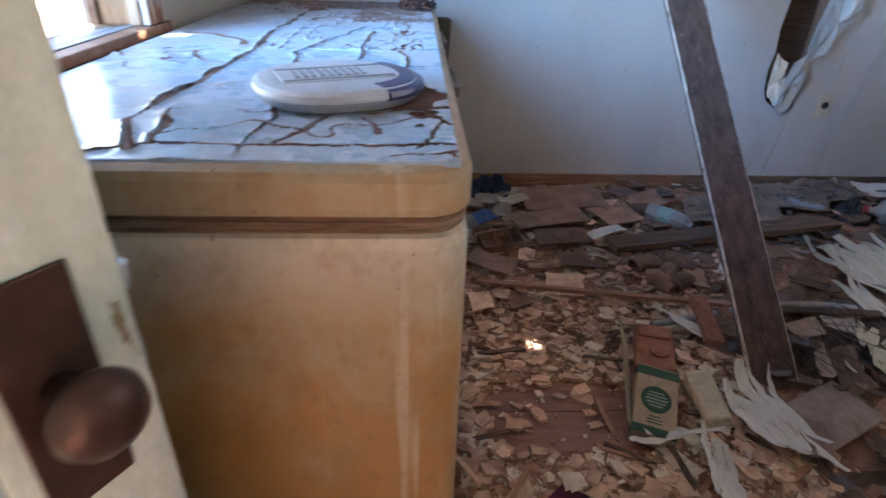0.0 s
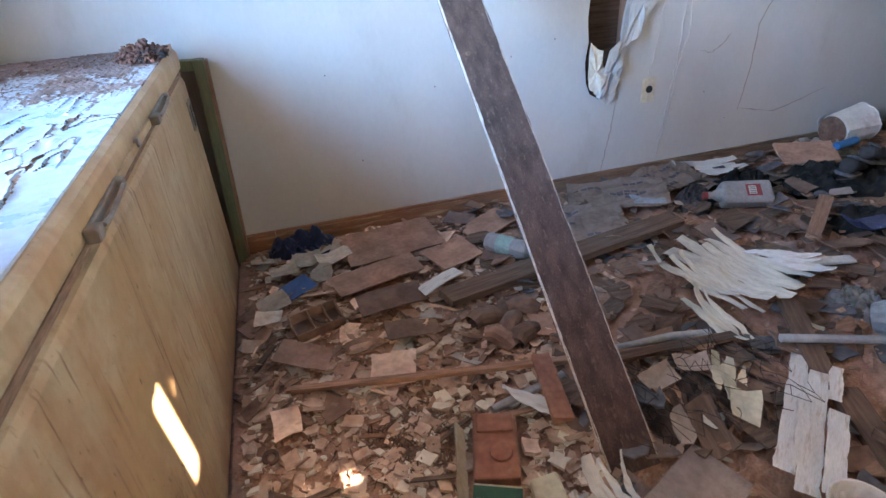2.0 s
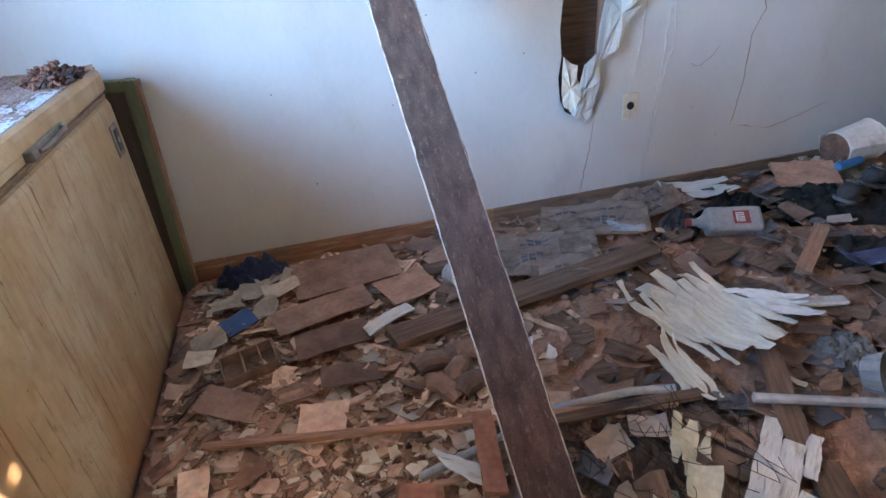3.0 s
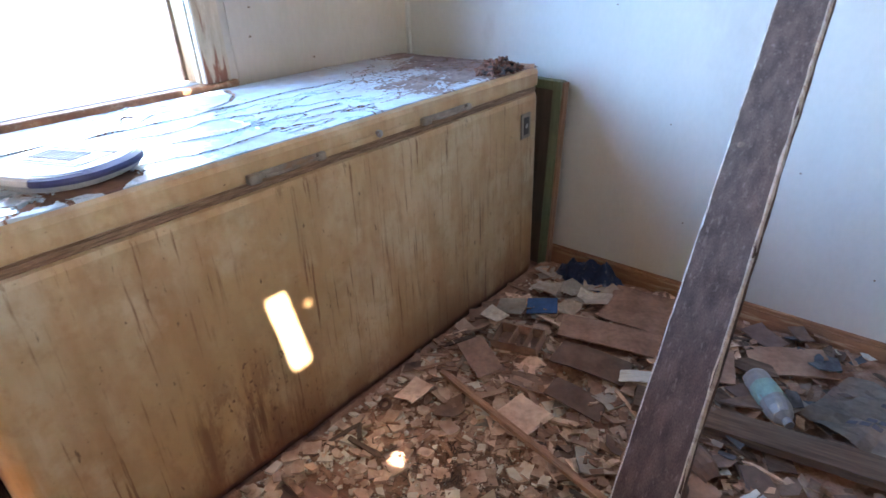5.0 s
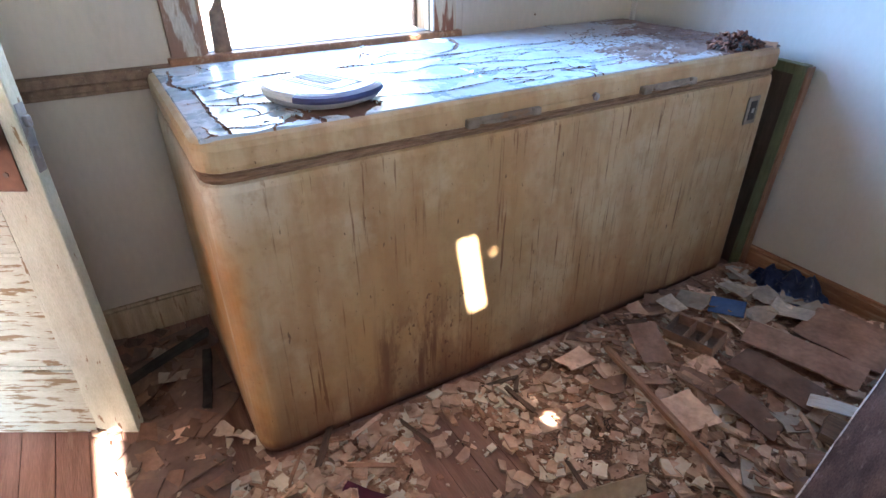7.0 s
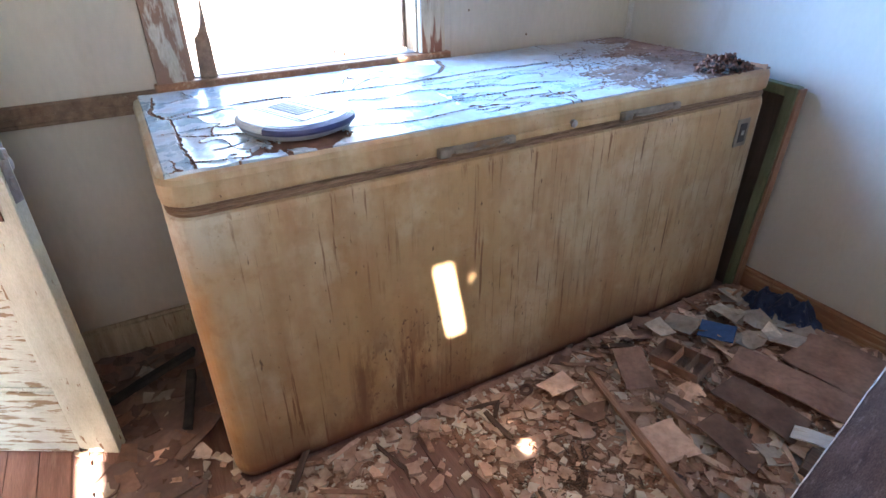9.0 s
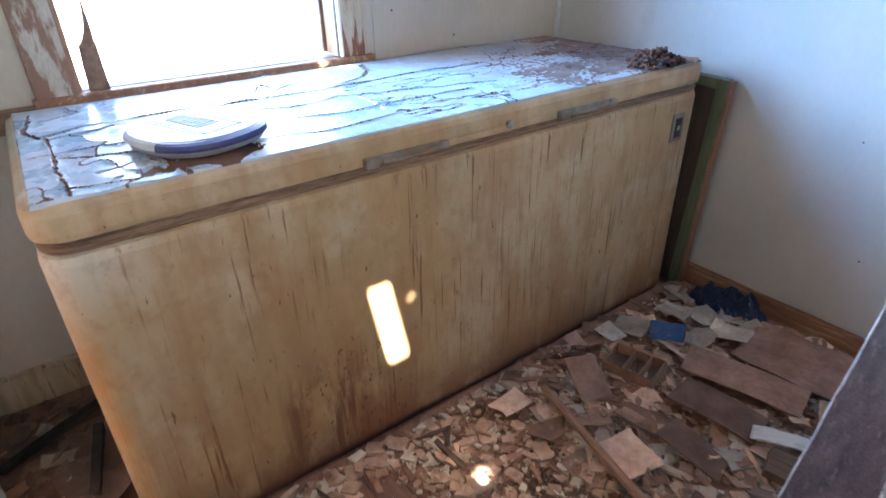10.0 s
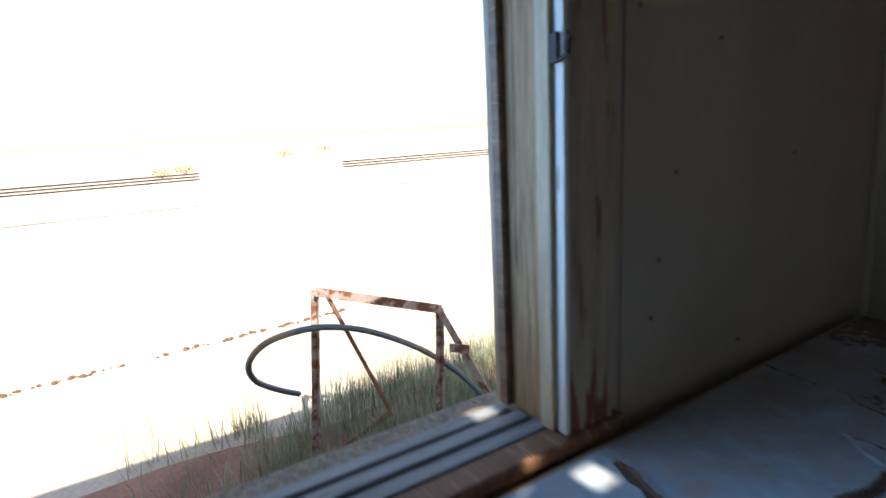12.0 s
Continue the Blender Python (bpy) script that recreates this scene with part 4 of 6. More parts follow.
for y, z in ((1.308, 1.303), (1.267, 1.159), (1.207, 1.559), (1.528, 0.95), (1.42, 1.52), (1.70, 1.31), (1.25, 1.06)):
    part("nail_hole", tube([(WEST + 0.0005, y, z), (WEST + 0.003, y, z)], 0.0045, 6), M["trim_dark"], wall_west)
part("batten", box(WEST + 0.001, 1.17, 0.13, WEST + 0.004, 1.176, TOP - 0.01), M["grey_wall"], wall_west)

# outlet
outlet = thing("wall_outlet", "ivory wall outlet plate with one dark burnt socket", "outlet", pose(1.988, NORTH, 0.470))
part("plate", box(-0.036, -0.007, -0.058, 0.036, -0.001, 0.058, 0.003), M["cream_plate"], outlet)
part("socket", tube([(0, -0.0072, 0.004), (0, -0.0105, 0.004)], 0.017, 18), M["black"], outlet, "burnt black socket")
part("screw", tube([(0, -0.0072, -0.03), (0, -0.009, -0.03)], 0.003, 8), M["steel"], outlet)

# ---- the panelled door, half open ----
door = tagged(new("door_1"), "half-open panelled wooden door with peeling cream paint", "door", kind="structure")
door.matrix_world = Matrix(((-0.510, -0.860, 0, -0.252), (-0.860, 0.510, 0, -0.247), (0, 0, 1, 0.008), (0, 0, 0, 1)))
DW, DT = 0.76, 0.038          # u runs from the free edge to the hinges, v into the room behind the door
for u0, u1 in ((0, 0.115), (DW - 0.115, DW)):
    part("stile", box(u0, 0, 0, u1, DT, 2.0, 0.003), M["door"], door)
for z0, z1 in ((0.0, 0.232), (0.60, 0.72), (1.10, 1.22), (1.88, 2.0)):
    part("rail", box(0.1155, 0.001, z0 + 0.001, DW - 0.1155, DT - 0.001, z1, 0.002), M["door_panel"], door)
for z0, z1 in ((0.232, 0.60), (0.72, 1.10), (1.22, 1.88)):
    bm = box(0.116, 0.012, z0 + 0.001, DW - 0.116, DT - 0.012, z1 - 0.001)
    part("panel", bm, M["door_panel"], door)
    for q in (z0 + 0.001, z1 - 0.013):
        part("moulding", box(0.117, 0.005, q, DW - 0.117, 0.0115, q + 0.012, 0.003), M["door"], door)
    for q in (0.1165, DW - 0.1285):
        part("moulding", box(q, 0.006, z0 + 0.014, q + 0.012, 0.0115, z1 - 0.014, 0.003), M["door"], door)
part("lock_plate", box(0.035, -0.004, 0.76, 0.098, -0.0005, 0.955, 0.002), M["bronze"], door, "dark bronze lock plate")
knob = part("door_knob", lathe([(0.012, 0), (0.012, 0.022), (0.020, 0.027), (0.030, 0.036), (0.033, 0.045), (0.029, 0.056), (0.016, 0.063), (0.003, 0.064)], 28), M["bronze"], door, "round dark brown door knob", smooth=True)
knob.matrix_local = pose(0.066, -0.004, 0.865, 90, 0, 0)
part("keyhole", tube([(0.066, -0.0042, 0.80), (0.066, -0.006, 0.80)], 0.006, 10), M["black"], door)
knob = part("door_knob", lathe([(0.012, 0), (0.012, 0.02), (0.020, 0.026), (0.028, 0.036), (0.03, 0.044), (0.026, 0.054), (0.012, 0.06)], 24), M["steel"], door, "steel knob", smooth=True)
knob.matrix_local = pose(0.066, DT + 0.002, 0.865, -90, 0, 0)
latch = part("latch_plate", box(-0.003, 0.006, 0.80, -0.0003, 0.032, 0.95, 0.001), M["steel"], door, "rusty steel latch plate")
part("latch_bolt", box(-0.014, 0.011, 0.90, -0.0032, 0.026, 0.925, 0.003), M["steel"], latch)
part("latch_bolt", box(-0.008, 0.012, 0.83, -0.0032, 0.025, 0.86, 0.002), M["steel"], latch)
for z in (0.25, 1.0, 1.75):
    part("hinge", tube([(DW + 0.006, 0.004, z - 0.05), (DW + 0.006, 0.004, z + 0.05)], 0.006, 8), M["steel"], door)

# ---- the chest freezer ----
FX, FY, FW, FL, FH = 0.037, 0.040, 0.775, 1.962, 0.907
freezer = thing("chest_freezer", "long rusty cream chest freezer with flaking lid, by the window", "freezer", pose(FX, FY, 0))
bm = rounded_slab(-FW, 0, 0, FL, 0.062, [(0.020, 0.0), (0.006, 0.012), (0.0, 0.035), (0.0, 0.790), (0.004, 0.806), (0.016, 0.812)])
part("body", bm, M["enamel"], freezer)
for z0, z1, ins in ((0.812, 0.818, 0.010), (0.820, 0.826, 0.008), (0.828, 0.834, 0.012)):
    part("gasket", rounded_slab(-FW, 0, 0, FL, 0.062, [(ins, z0 - 0.001), (ins - 0.004, (z0 + z1) / 2), (ins, z1 + 0.0015)]), M["gasket"], freezer)
lid = part("lid", rounded_slab(-FW, 0, 0, FL, 0.062, [(0.012, 0.834), (0.0, 0.840), (-0.002, 0.85), (-0.002, 0.886), (0.003, 0.898), (0.014, 0.9035), (0.03, 0.9045)]), M["enamel"], freezer)


CRACKS = (
    (0.0085, (-0.44, 0.05), (-0.50, 0.19), (-0.475, 0.55), (-0.465, 0.75), (-0.485, 1.10), (-0.455, 1.66)),
    (0.0028, (-0.48, 0.60), (-0.54, 0.635), (-0.58, 0.70), (-0.585, 0.735)),
    (0.0045, (-0.65, 0.72), (-0.585, 0.74), (-0.525, 0.79), (-0.49, 0.82)),
    (0.0060, (-0.715, 1.02), (-0.61, 0.985), (-0.535, 0.925), (-0.50, 0.84)),
    (0.0034, (-0.37, 0.55), (-0.33, 0.60), (-0.355, 0.75), (-0.31, 0.93), (-0.27, 1.05), (-0.23, 1.21)),
    (0.0026, (-0.236, 0.58), (-0.20, 0.68), (-0.21, 0.87), (-0.20, 1.09)),
    (0.0024, (-0.31, 0.04), (-0.29, 0.21), (-0.33, 0.50)),
    (0.0034, (-0.70, 0.05), (-0.52, 0.035), (-0.42, 0.075), (-0.26, 0.072), (-0.03, 0.078)),
    (0.0050, (-0.455, 0.24), (-0.42, 0.08)),
    (0.0050, (-0.26, 0.08), (-0.205, 0.23), (-0.11, 0.265), (-0.015, 0.28)),
    (0.0040, (-0.156, 0.214), (-0.126, 0.134)),
    (0.0022, (-0.071, 0.064), (-0.032, 0.182)),
    (0.0022, (-0.73, 0.13), (-0.64, 0.16), (-0.60, 0.08)),
    (0.0022, (-0.13, 0.46), (-0.09, 0.62), (-0.12, 0.80)),
)


def lid_surface():
    """Flaking paint plates over rust: long broken cracks with lifted edges, and dust at the far end."""
    x0, x1, y0, y1, step = -FW + 0.018, -0.016, 0.018, FL - 0.018, 0.0030
    nx, ny = int((x1 - x0) / step), int((y1 - y0) / step)
    X, Y = np.meshgrid(np.linspace(x0, x1, nx + 1), np.linspace(y0, y1, ny + 1))
    X, Y = X.ravel(), Y.ravel()
    wx, wy, thin = np.empty_like(X), np.empty_like(X), np.empty_like(X)
    for q, (x, y) in enumerate(zip(X.tolist(), Y.tolist())):
        wx[q] = 0.010 * noise.noise((x * 14, y * 14, 3.0)) + 0.0045 * noise.noise((x * 60, y * 60, 5.0))
        wy[q] = 0.010 * noise.noise((x * 14, y * 14, 23.0)) + 0.0045 * noise.noise((x * 60, y * 60, 25.0))
        thin[q] = 0.9 + 1.1 * noise.noise((x * 11, y * 11, 8.0))
    PX, PY, D = X + wx, Y + wy, np.full_like(X, 1.0)
    for width, *run in CRACKS:
        for (ax, ay), (bx, by) in zip(run, run[1:]):
            u = np.clip(((PX - ax) * (bx - ax) + (PY - ay) * (by - ay)) / ((bx - ax) ** 2 + (by - ay) ** 2), 0, 1)
            D = np.minimum(D, np.hypot(PX - ax - u * (bx - ax), PY - ay - u * (by - ay)) - width * thin)
    verts, kind = [], []
    for q, (x, y, d) in enumerate(zip(X.tolist(), Y.tolist(), D.tolist())):
        # short breaks near the end by the door and in the flaking middle
        g = noise.noise((x * 3.1, y * 2.3, 11.0))
        if g > 0.34 or (y < 0.26 and g > 0.12):
            d = min(d, abs(noise.noise((x * 5 + 3, y * 7.5, 2.0)) + 0.35 * noise.noise((x * 17, y * 17, 4.0))) * 0.055 - 0.0004)
        if 0.80 < y < 1.90 and -0.44 < x < -0.06 and noise.noise((x * 6, y * 4, 17.0)) > -0.12:
            u = noise.noise((x * 22, y * 7.5, 6.0)) + 0.35 * noise.noise((x * 50, y * 24, 7.0))
            d = min(d, abs(u) * 0.03 - 0.0004 - 0.006 * max(0, noise.noise((x * 8, y * 6, 9.0))))
        # the bare patch beside the scale
        bare = noise.noise((x * 9, y * 9, 51.0)) * 0.06 + 0.5 * noise.noise((x * 40, y * 40, 52.0)) * 0.04
        d = min(d, math.hypot((x + 0.085) / 1.0, (y - 0.335) / 1.7) - 0.062 + bare)
        dust = noise.noise((x * 4, y * 4, 15.0)) * 0.25 + (y - 1.22) * 1.25 - abs(x + 0.16) * 1.0
        h = 0.0035 + 0.0048 * max(0.0, 1 - d / 0.02) ** 2 * (0.6 + noise.noise((x * 12, y * 12, 21.0))) + 0.0010 * noise.noise((x * 15, y * 15, 30.0))
        if d < 0:
            h = 0.0017
        if dust > 0:
            h = max(h * 0.8, 0.002) + 0.004 * abs(noise.noise((x * 45, y * 30, 31.0))) + 0.002 * noise.noise((x * 120, y * 120, 33.0))
        i, j = q % (nx + 1), q // (nx + 1)
        if min(i, nx - i, j, ny - j) == 0:
            h = -0.002
        verts.append((x, y, FH - 0.004 + h + 0.0005))
        kind.append(1 if d < 0.0006 else 2 if dust > 0.18 + 0.45 * noise.noise((x * 14, y * 7, 40.0)) + 0.25 * noise.noise((x * 75, y * 60, 41.0)) else 0)
    w = nx + 1
    faces = [(j * w + i, j * w + i + 1, (j + 1) * w + i + 1, (j + 1) * w + i) for j in range(ny) for i in range(nx)]
    me = bpy.data.meshes.new("lid_paint")
    me.from_pydata(verts, [], faces)
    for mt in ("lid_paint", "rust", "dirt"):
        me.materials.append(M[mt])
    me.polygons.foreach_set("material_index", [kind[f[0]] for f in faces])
    ob = new("lid_paint", me)
    ob.parent = lid
    tagged(ob, "flaking white paint, sky blue put into its colour, with long cracks and dust")


lid_surface()
# handle, lock and badge
for y0, y1 in ((0.628, 0.852), (1.238, 1.472)):
    h = part("handle", box(0.002, y0, 0.841, 0.010, y1, 0.860, 0.003), M["pewter"], freezer, "tarnished metal lid handle")
    part("handle_block", box(0.003, y0 - 0.004, 0.838, 0.026, y0 + 0.03, 0.862, 0.005), M["pewter"], h)
    part("handle_block", box(0.003, y1 - 0.022, 0.839, 0.02, y1 + 0.004, 0.861, 0.005), M["pewter"], h)
    part("handle_grip", tube([(0.022, y0 + 0.04, 0.85), (0.024, (y0 * 2 + y1) / 3, 0.847), (0.022, (y0 + y1 * 2) / 3, 0.847), (0.02, y1 - 0.02, 0.85)], 0.0042, 8), M["pewter"], h)
part("handle_strip", box(0.002, 0.86, 0.840, 0.007, 1.232, 0.858, 0.002), M["enamel"], freezer)
part("lock", tube([(0.0, 1.058, 0.856), (0.012, 1.058, 0.856)], 0.011, 14), M["steel"], freezer)
badge = part("badge", box(0.0005, 1.806, 0.648, 0.006, 1.872, 0.748, 0.003), M["pewter"], freezer, "small framed badge")
part("badge_face", box(0.006, 1.822, 0.664, 0.0085, 1.856, 0.732, 0.001), M["black"], badge)
part("badge_mark", box(0.0085, 1.832, 0.69, 0.0095, 1.846, 0.706), M["steel"], badge)

# bathroom scale on the lid
scale = thing("bathroom_scale", "oval white bathroom scale with navy edge on the freezer lid", "bathroom scale", pose(-0.172, 0.385, FH + 0.003, 0, 0, 22) @ Matrix.Diagonal((1.17, 0.87, 0.85, 1)))


def oval(rx, ry, profile, n=48):
    bm = bmesh.new()
    rings = [[bm.verts.new(((rx - ins) * math.copysign(abs(math.cos(math.tau * k / n)) ** 0.85, math.cos(math.tau * k / n)), (ry - ins) * math.copysign(abs(math.sin(math.tau * k / n)) ** 0.85, math.sin(math.tau * k / n)), z)) for k in range(n)] for ins, z in profile]
    for a, b in zip(rings, rings[1:]):
        for k in range(n):
            bm.faces.new((a[k], a[(k + 1) % n], b[(k + 1) % n], b[k]))
    bm.faces.new(rings[0][::-1]), bm.faces.new(rings[-1])
    return bm


part("base", oval(0.118, 0.15, [(0.012, 0.0), (0.004, 0.006), (0.0, 0.014), (0.0, 0.020)]), M["scale_grey"], scale)
part("platform", oval(0.122, 0.156, [(0.002, 0.0205), (0.0, 0.026), (0.002, 0.034), (0.010, 0.040), (0.024, 0.0425)]), M["scale_white"], scale, smooth=False)
bm = bmesh.new()
ring_a = []
for k in range(25):
    a = radians(-74 + 110 * k / 24)
    cx, cy = math.copysign(abs(math.cos(a)) ** 0.85, math.cos(a)), math.copysign(abs(math.sin(a)) ** 0.85, math.sin(a))
    ring_a.append([bm.verts.new((r * cx * 1.0, r * 1.28 * cy, z)) for r, z in ((0.1225, 0.019), (0.1245, 0.026), (0.1225, 0.035), (0.108, 0.042), (0.088, 0.0438), (0.088, 0.030))])
for p, q in zip(ring_a, ring_a[1:]):
    for k in range(6):
        bm.faces.new((p[k], p[(k + 1) % 6], q[(k + 1) % 6], q[k]))
bm.faces.new(ring_a[0]), bm.faces.new(ring_a[-1][::-1])
part("front_band", bm, M["scale_blue"], scale, "navy blue front band")
part("ribbed_panel", box(-0.085, -0.062, 0.042, 0.075, 0.062, 0.0445, 0.001), M["scale_white"], scale)
for i in range(9):
    part("rib", box(-0.065 + i * 0.012, -0.032, 0.0445, -0.059 + i * 0.012, 0.032, 0.047, 0.001), M["scale_grey"], scale)
for sy in (-1, 1):
    part("groove", box(-0.085, sy * 0.050 - 0.004, 0.0445, 0.075, sy * 0.050 + 0.004, 0.0462, 0.001), M["scale_grey"], scale)

# fibre clump at the far corner of the lid
bm = bmesh.new()
rng = random.Random(8)
for i in range(240):
    a, r = rng.uniform(0, math.tau), 0.085 * math.sqrt(rng.random())
    h = 0.05 * (1 - (r / 0.09) ** 2)
    p = Vector((r * math.cos(a) * 0.8, r * math.sin(a) * 1.25, rng.uniform(0, h)))
    d = Vector((rng.uniform(-1, 1), rng.uniform(-1, 1), rng.uniform(-0.3, 0.7))) * 0.022
    tube([p, p + d * 0.5 + Vector((0, 0, 0.004)), p + d], [0.0045, 0.0055, 0.002], 5, bm)
for v in bm.verts:
    v.co.z = max(v.co.z, 0)
solid("fibre_clump", bm, M["nest"], "red-brown clump of dried fibre on the freezer lid", "debris", pose(-0.035, 1.80, FH))
solid("wood_chip", scrap_mesh(0.06, 0.4, 0.006, 0.3, 77), M["card"], "small upright brown wood chip at the lid's corner", "debris", pose(0.0, 1.945, FH, 62, 0, 20))

# green frame wedged behind the freezer
frame_g = thing("screen_door", "faded green wooden screen frame leaning between freezer and wall", "screen frame", pose(-0.028, 2.03, 0.0, 0, 2.5, 0))
part("side_rail", box(0.058, 0.0, 0.002, 0.096, 0.04, 0.85, 0.004), M["green"], frame_g)
part("top_rail", box(-0.60, 0.002, 0.812, 0.0575, 0.038, 0.849, 0.003), M["green"], frame_g)
part("side_rail", box(-0.64, 0.0, 0.002, -0.6005, 0.04, 0.85, 0.004), M["green"], frame_g)
part("inner_panel", box(-0.60, 0.014, 0.01, 0.0575, 0.022, 0.8115), M["dark_panel"], frame_g, "dark brown panel")
part("edge_strip", box(0.0965, 0.006, 0.004, 0.106, 0.044, 0.845, 0.002), M["bare"], frame_g)

# the leaning plank
foot, head = Vector((1.015, 0.592, 0.012)), Vector((0.893, 2.045, 1.41))
along = (head - foot).normalized()
across = Vector((0.95, -0.31, 0))
across = (across - along * across.dot(along)).normalized()
up = along.cross(across).normalized()
if up.z < 0:
    up = -up
plank = thing("leaning_plank", "long purple-brown wooden plank leaning from floor to wall", "plank", Matrix.Translation(foot) @ Matrix((along, across, up)).transposed().to_4x4())
PL = (head - foot).length
bm = rough_board(PL, 0.125, 0.032, 5, 0.006, 40, 0.0)
bmesh.ops.translate(bm, verts=bm.verts, vec=(PL / 2, 0, 0))
part("board", bm, M["plank"], plank)
for sy in (-1, 1):
    bm = bmesh.new()
    rings = []
    for i in range(91):
        x = 0.02 + (PL - 0.04) * i / 90
        e = 0.0025 + 0.003 * noise.noise((x * 14, sy * 5, 0)) + 0.002 * noise.noise((x * 50, sy * 5, 2))
        e = max(e, 0.0008)
        rings.append([bm.verts.new((x, sy * (0.0625 - e), 0.0335)), bm.verts.new((x, sy * 0.0638, 0.033 - 0.6 * e)), bm.verts.new((x, sy * 0.0642, 0.022 - 2 * e)), bm.verts.new((x, sy * 0.0612, 0.022 - 2 * e))])
    for p, q in zip(rings, rings[1:]):
        for k in range(4):
            bm.faces.new((p[k], p[(k + 1) % 4], q[(k + 1) % 4], q[k]))
    bm.faces.new(rings[0]), bm.faces.new(rings[-1])
    part("worn_edge", bm, M["plank_edge"], plank, "pale chipped edge")
part("knot", lathe([(0.009, 0), (0.008, 0.0012), (0.003, 0.0015)], 10), M["weathered"], plank).matrix_local = pose(1.225, -0.034, 0.0315)


# ---- rubbish on the floor: the larger things ----
def bed(x, y):
    """Height of the dust and rubble bed over the floorboards."""
    h = 0.010 + 0.016 * noise.noise((x * 2.3, y * 2.3, 1.0)) + 0.009 * noise.noise((x * 8, y * 8, 2.0)) + 0.004 * noise.noise((x * 25, y * 25, 3.0))
    h += 0.022 * min(max(x - 0.95, 0.0), 1.0) + 0.012 * min(max((y - 1.1) / 0.6, 0.0), 1.0)
    h += 0.03 * max(0.0, 1 - math.hypot(x - 1.22, y - 0.72) / 0.35)
    h -= 0.05 * max(0.0, 1 - math.hypot((x - 0.39) / 0.32, (y - 0.51) / 0.17) ** 2)
    h -= 0.06 * max(0.0, min(1.0, (-0.05 - y) * 4)) * max(0.0, min(1.0, (0.75 - x) * 3))
    return h


def ground_at(x, y):
    return max(bed(x, y), 0.0)


def lay(x, y, yaw=0.0, tilt=0.0, lean=0.0, up=0.0):
    return pose(x, y, ground_at(x, y) + up, tilt, lean, yaw)


def between(a, b, up=0.0, roll=0.0):
    """Pose of a long thing whose x axis runs from a to b, from its middle."""
    a, b = Vector(a), Vector(b)
    d = (b - a).normalized()
    side = Vector((0, 0, 1)).cross(d).normalized()
    m = Matrix((d, side, d.cross(side))).transposed().to_4x4()
    return Matrix.Translation((a + b) / 2 + Vector((0, 0, up))) @ m @ pose(0, 0, 0, roll)


solid("wooden_stick", rough_board(1.29, 0.021, 0.014, 11, 0.02, 24, 0.006), M["splinter"], "long thin reddish wooden stick lying on the rubble", "stick", between((0.19, 1.145, 0.045), (1.44, 0.855, 0.075)))
solid("old_board", rough_board(1.06, 0.095, 0.026, 12, 0.03, 20, 0.004), M["weathered"], "dark weathered split board lying on rubbish", "board", between((0.735, 1.395, 0.05), (1.815, 1.545, 0.085)))
solid("wood_block", rough_board(0.27, 0.055, 0.018, 13, 0.03, 8, 0.002), M["brick"], "short reddish painted piece of board", "wood", between((0.94, 0.99, 0.07), (0.90, 0.74, 0.055)))
solid("conduit_pipe", tube([(0.74, 0.86, 0.055), (0.95, 0.905, 0.062), (1.15, 0.95, 0.072), (1.35, 0.93, 0.085), (1.46, 0.90, 0.09)], 0.012, 10), M["pipe"], "bent grey plastic pipe half under rubbish", "pipe")
solid("conduit_pipe", tube([(1.62, 0.80, 0.10), (1.95, 0.665, 0.10), (2.30, 0.54, 0.09)], 0.013, 10), M["pipe"], "straight grey conduit pipe on the rubbish", "pipe")
solid("broken_lath", rough_board(0.42, 0.06, 0.018, 15, 0.03, 10, 0.003), M["weathered"], "dark brown broken slat", "wood", between((1.78, 0.93, 0.08), (1.62, 0.62, 0.06)))
solid("broken_lath", rough_board(0.55, 0.075, 0.02, 16, 0.03, 10, 0.003), M["weathered"], "dark brown broken board under white paint flakes", "wood", between((1.66, 0.62, 0.05), (1.47, 0.12, 0.045)))
solid("broken_lath", rough_board(0.34, 0.05, 0.016, 17, 0.02, 10, 0.003), M["splinter"], "brown broken slat on rubbish", "wood", between((2.16, 1.22, 0.10), (2.42, 1.42, 0.12)))
solid("broken_lath", rough_board(0.46, 0.03, 0.015, 18, 0.02, 10, 0.002), M["weathered"], "thin reddish slat beside the plank", "wood", between((1.06, 0.90, 0.085), (1.52, 0.86, 0.085)))
solid("broken_lath", rough_board(0.32, 0.025, 0.02, 19, 0.03, 8, 0.002), M["black_cloth"], "charred dark stick beside the freezer", "stick", between((-0.45, -0.26, 0.03), (-0.56, 0.01, 0.05)))
solid("broken_lath", rough_board(0.26, 0.025, 0.02, 20, 0.03, 8, 0.002), M["black_cloth"], "charred dark stick leaning by the freezer", "stick", between((-0.20, -0.06, 0.03), (-0.44, -0.01, 0.06)))

# the brick with its recess, and the printed carton beside it
brick = thing("brick", "reddish brown brick with a worn recess, on plaster chips", "brick", lay(0.708, 0.748, -18, 4, -2, 0.004) @ Matrix.Diagonal((1.15, 1.1, 1.0, 1)))
bm = box(-0.05, -0.09, 0, 0.05, 0.09, 0.045, 0.006)
part("block", bm, M["brick"], brick)
part("ledge", box(-0.042, 0.03, 0.0455, 0.042, 0.082, 0.055, 0.004), M["brick"], brick)
part("bump", lathe([(0.026, 0.0455), (0.024, 0.052), (0.012, 0.055)], 16), M["brick"], brick).location = (0.012, -0.025, 0)
carton = thing("carton", "small kraft carton with green bands and round green label", "carton", lay(0.618, 0.512, -22, 9, 3, 0.02) @ Matrix.Diagonal((1.12, 1.25, 1.0, 1)))
part("box_body", box(-0.05, -0.095, 0, 0.05, 0.095, 0.05, 0.002), M["kraft"], carton)
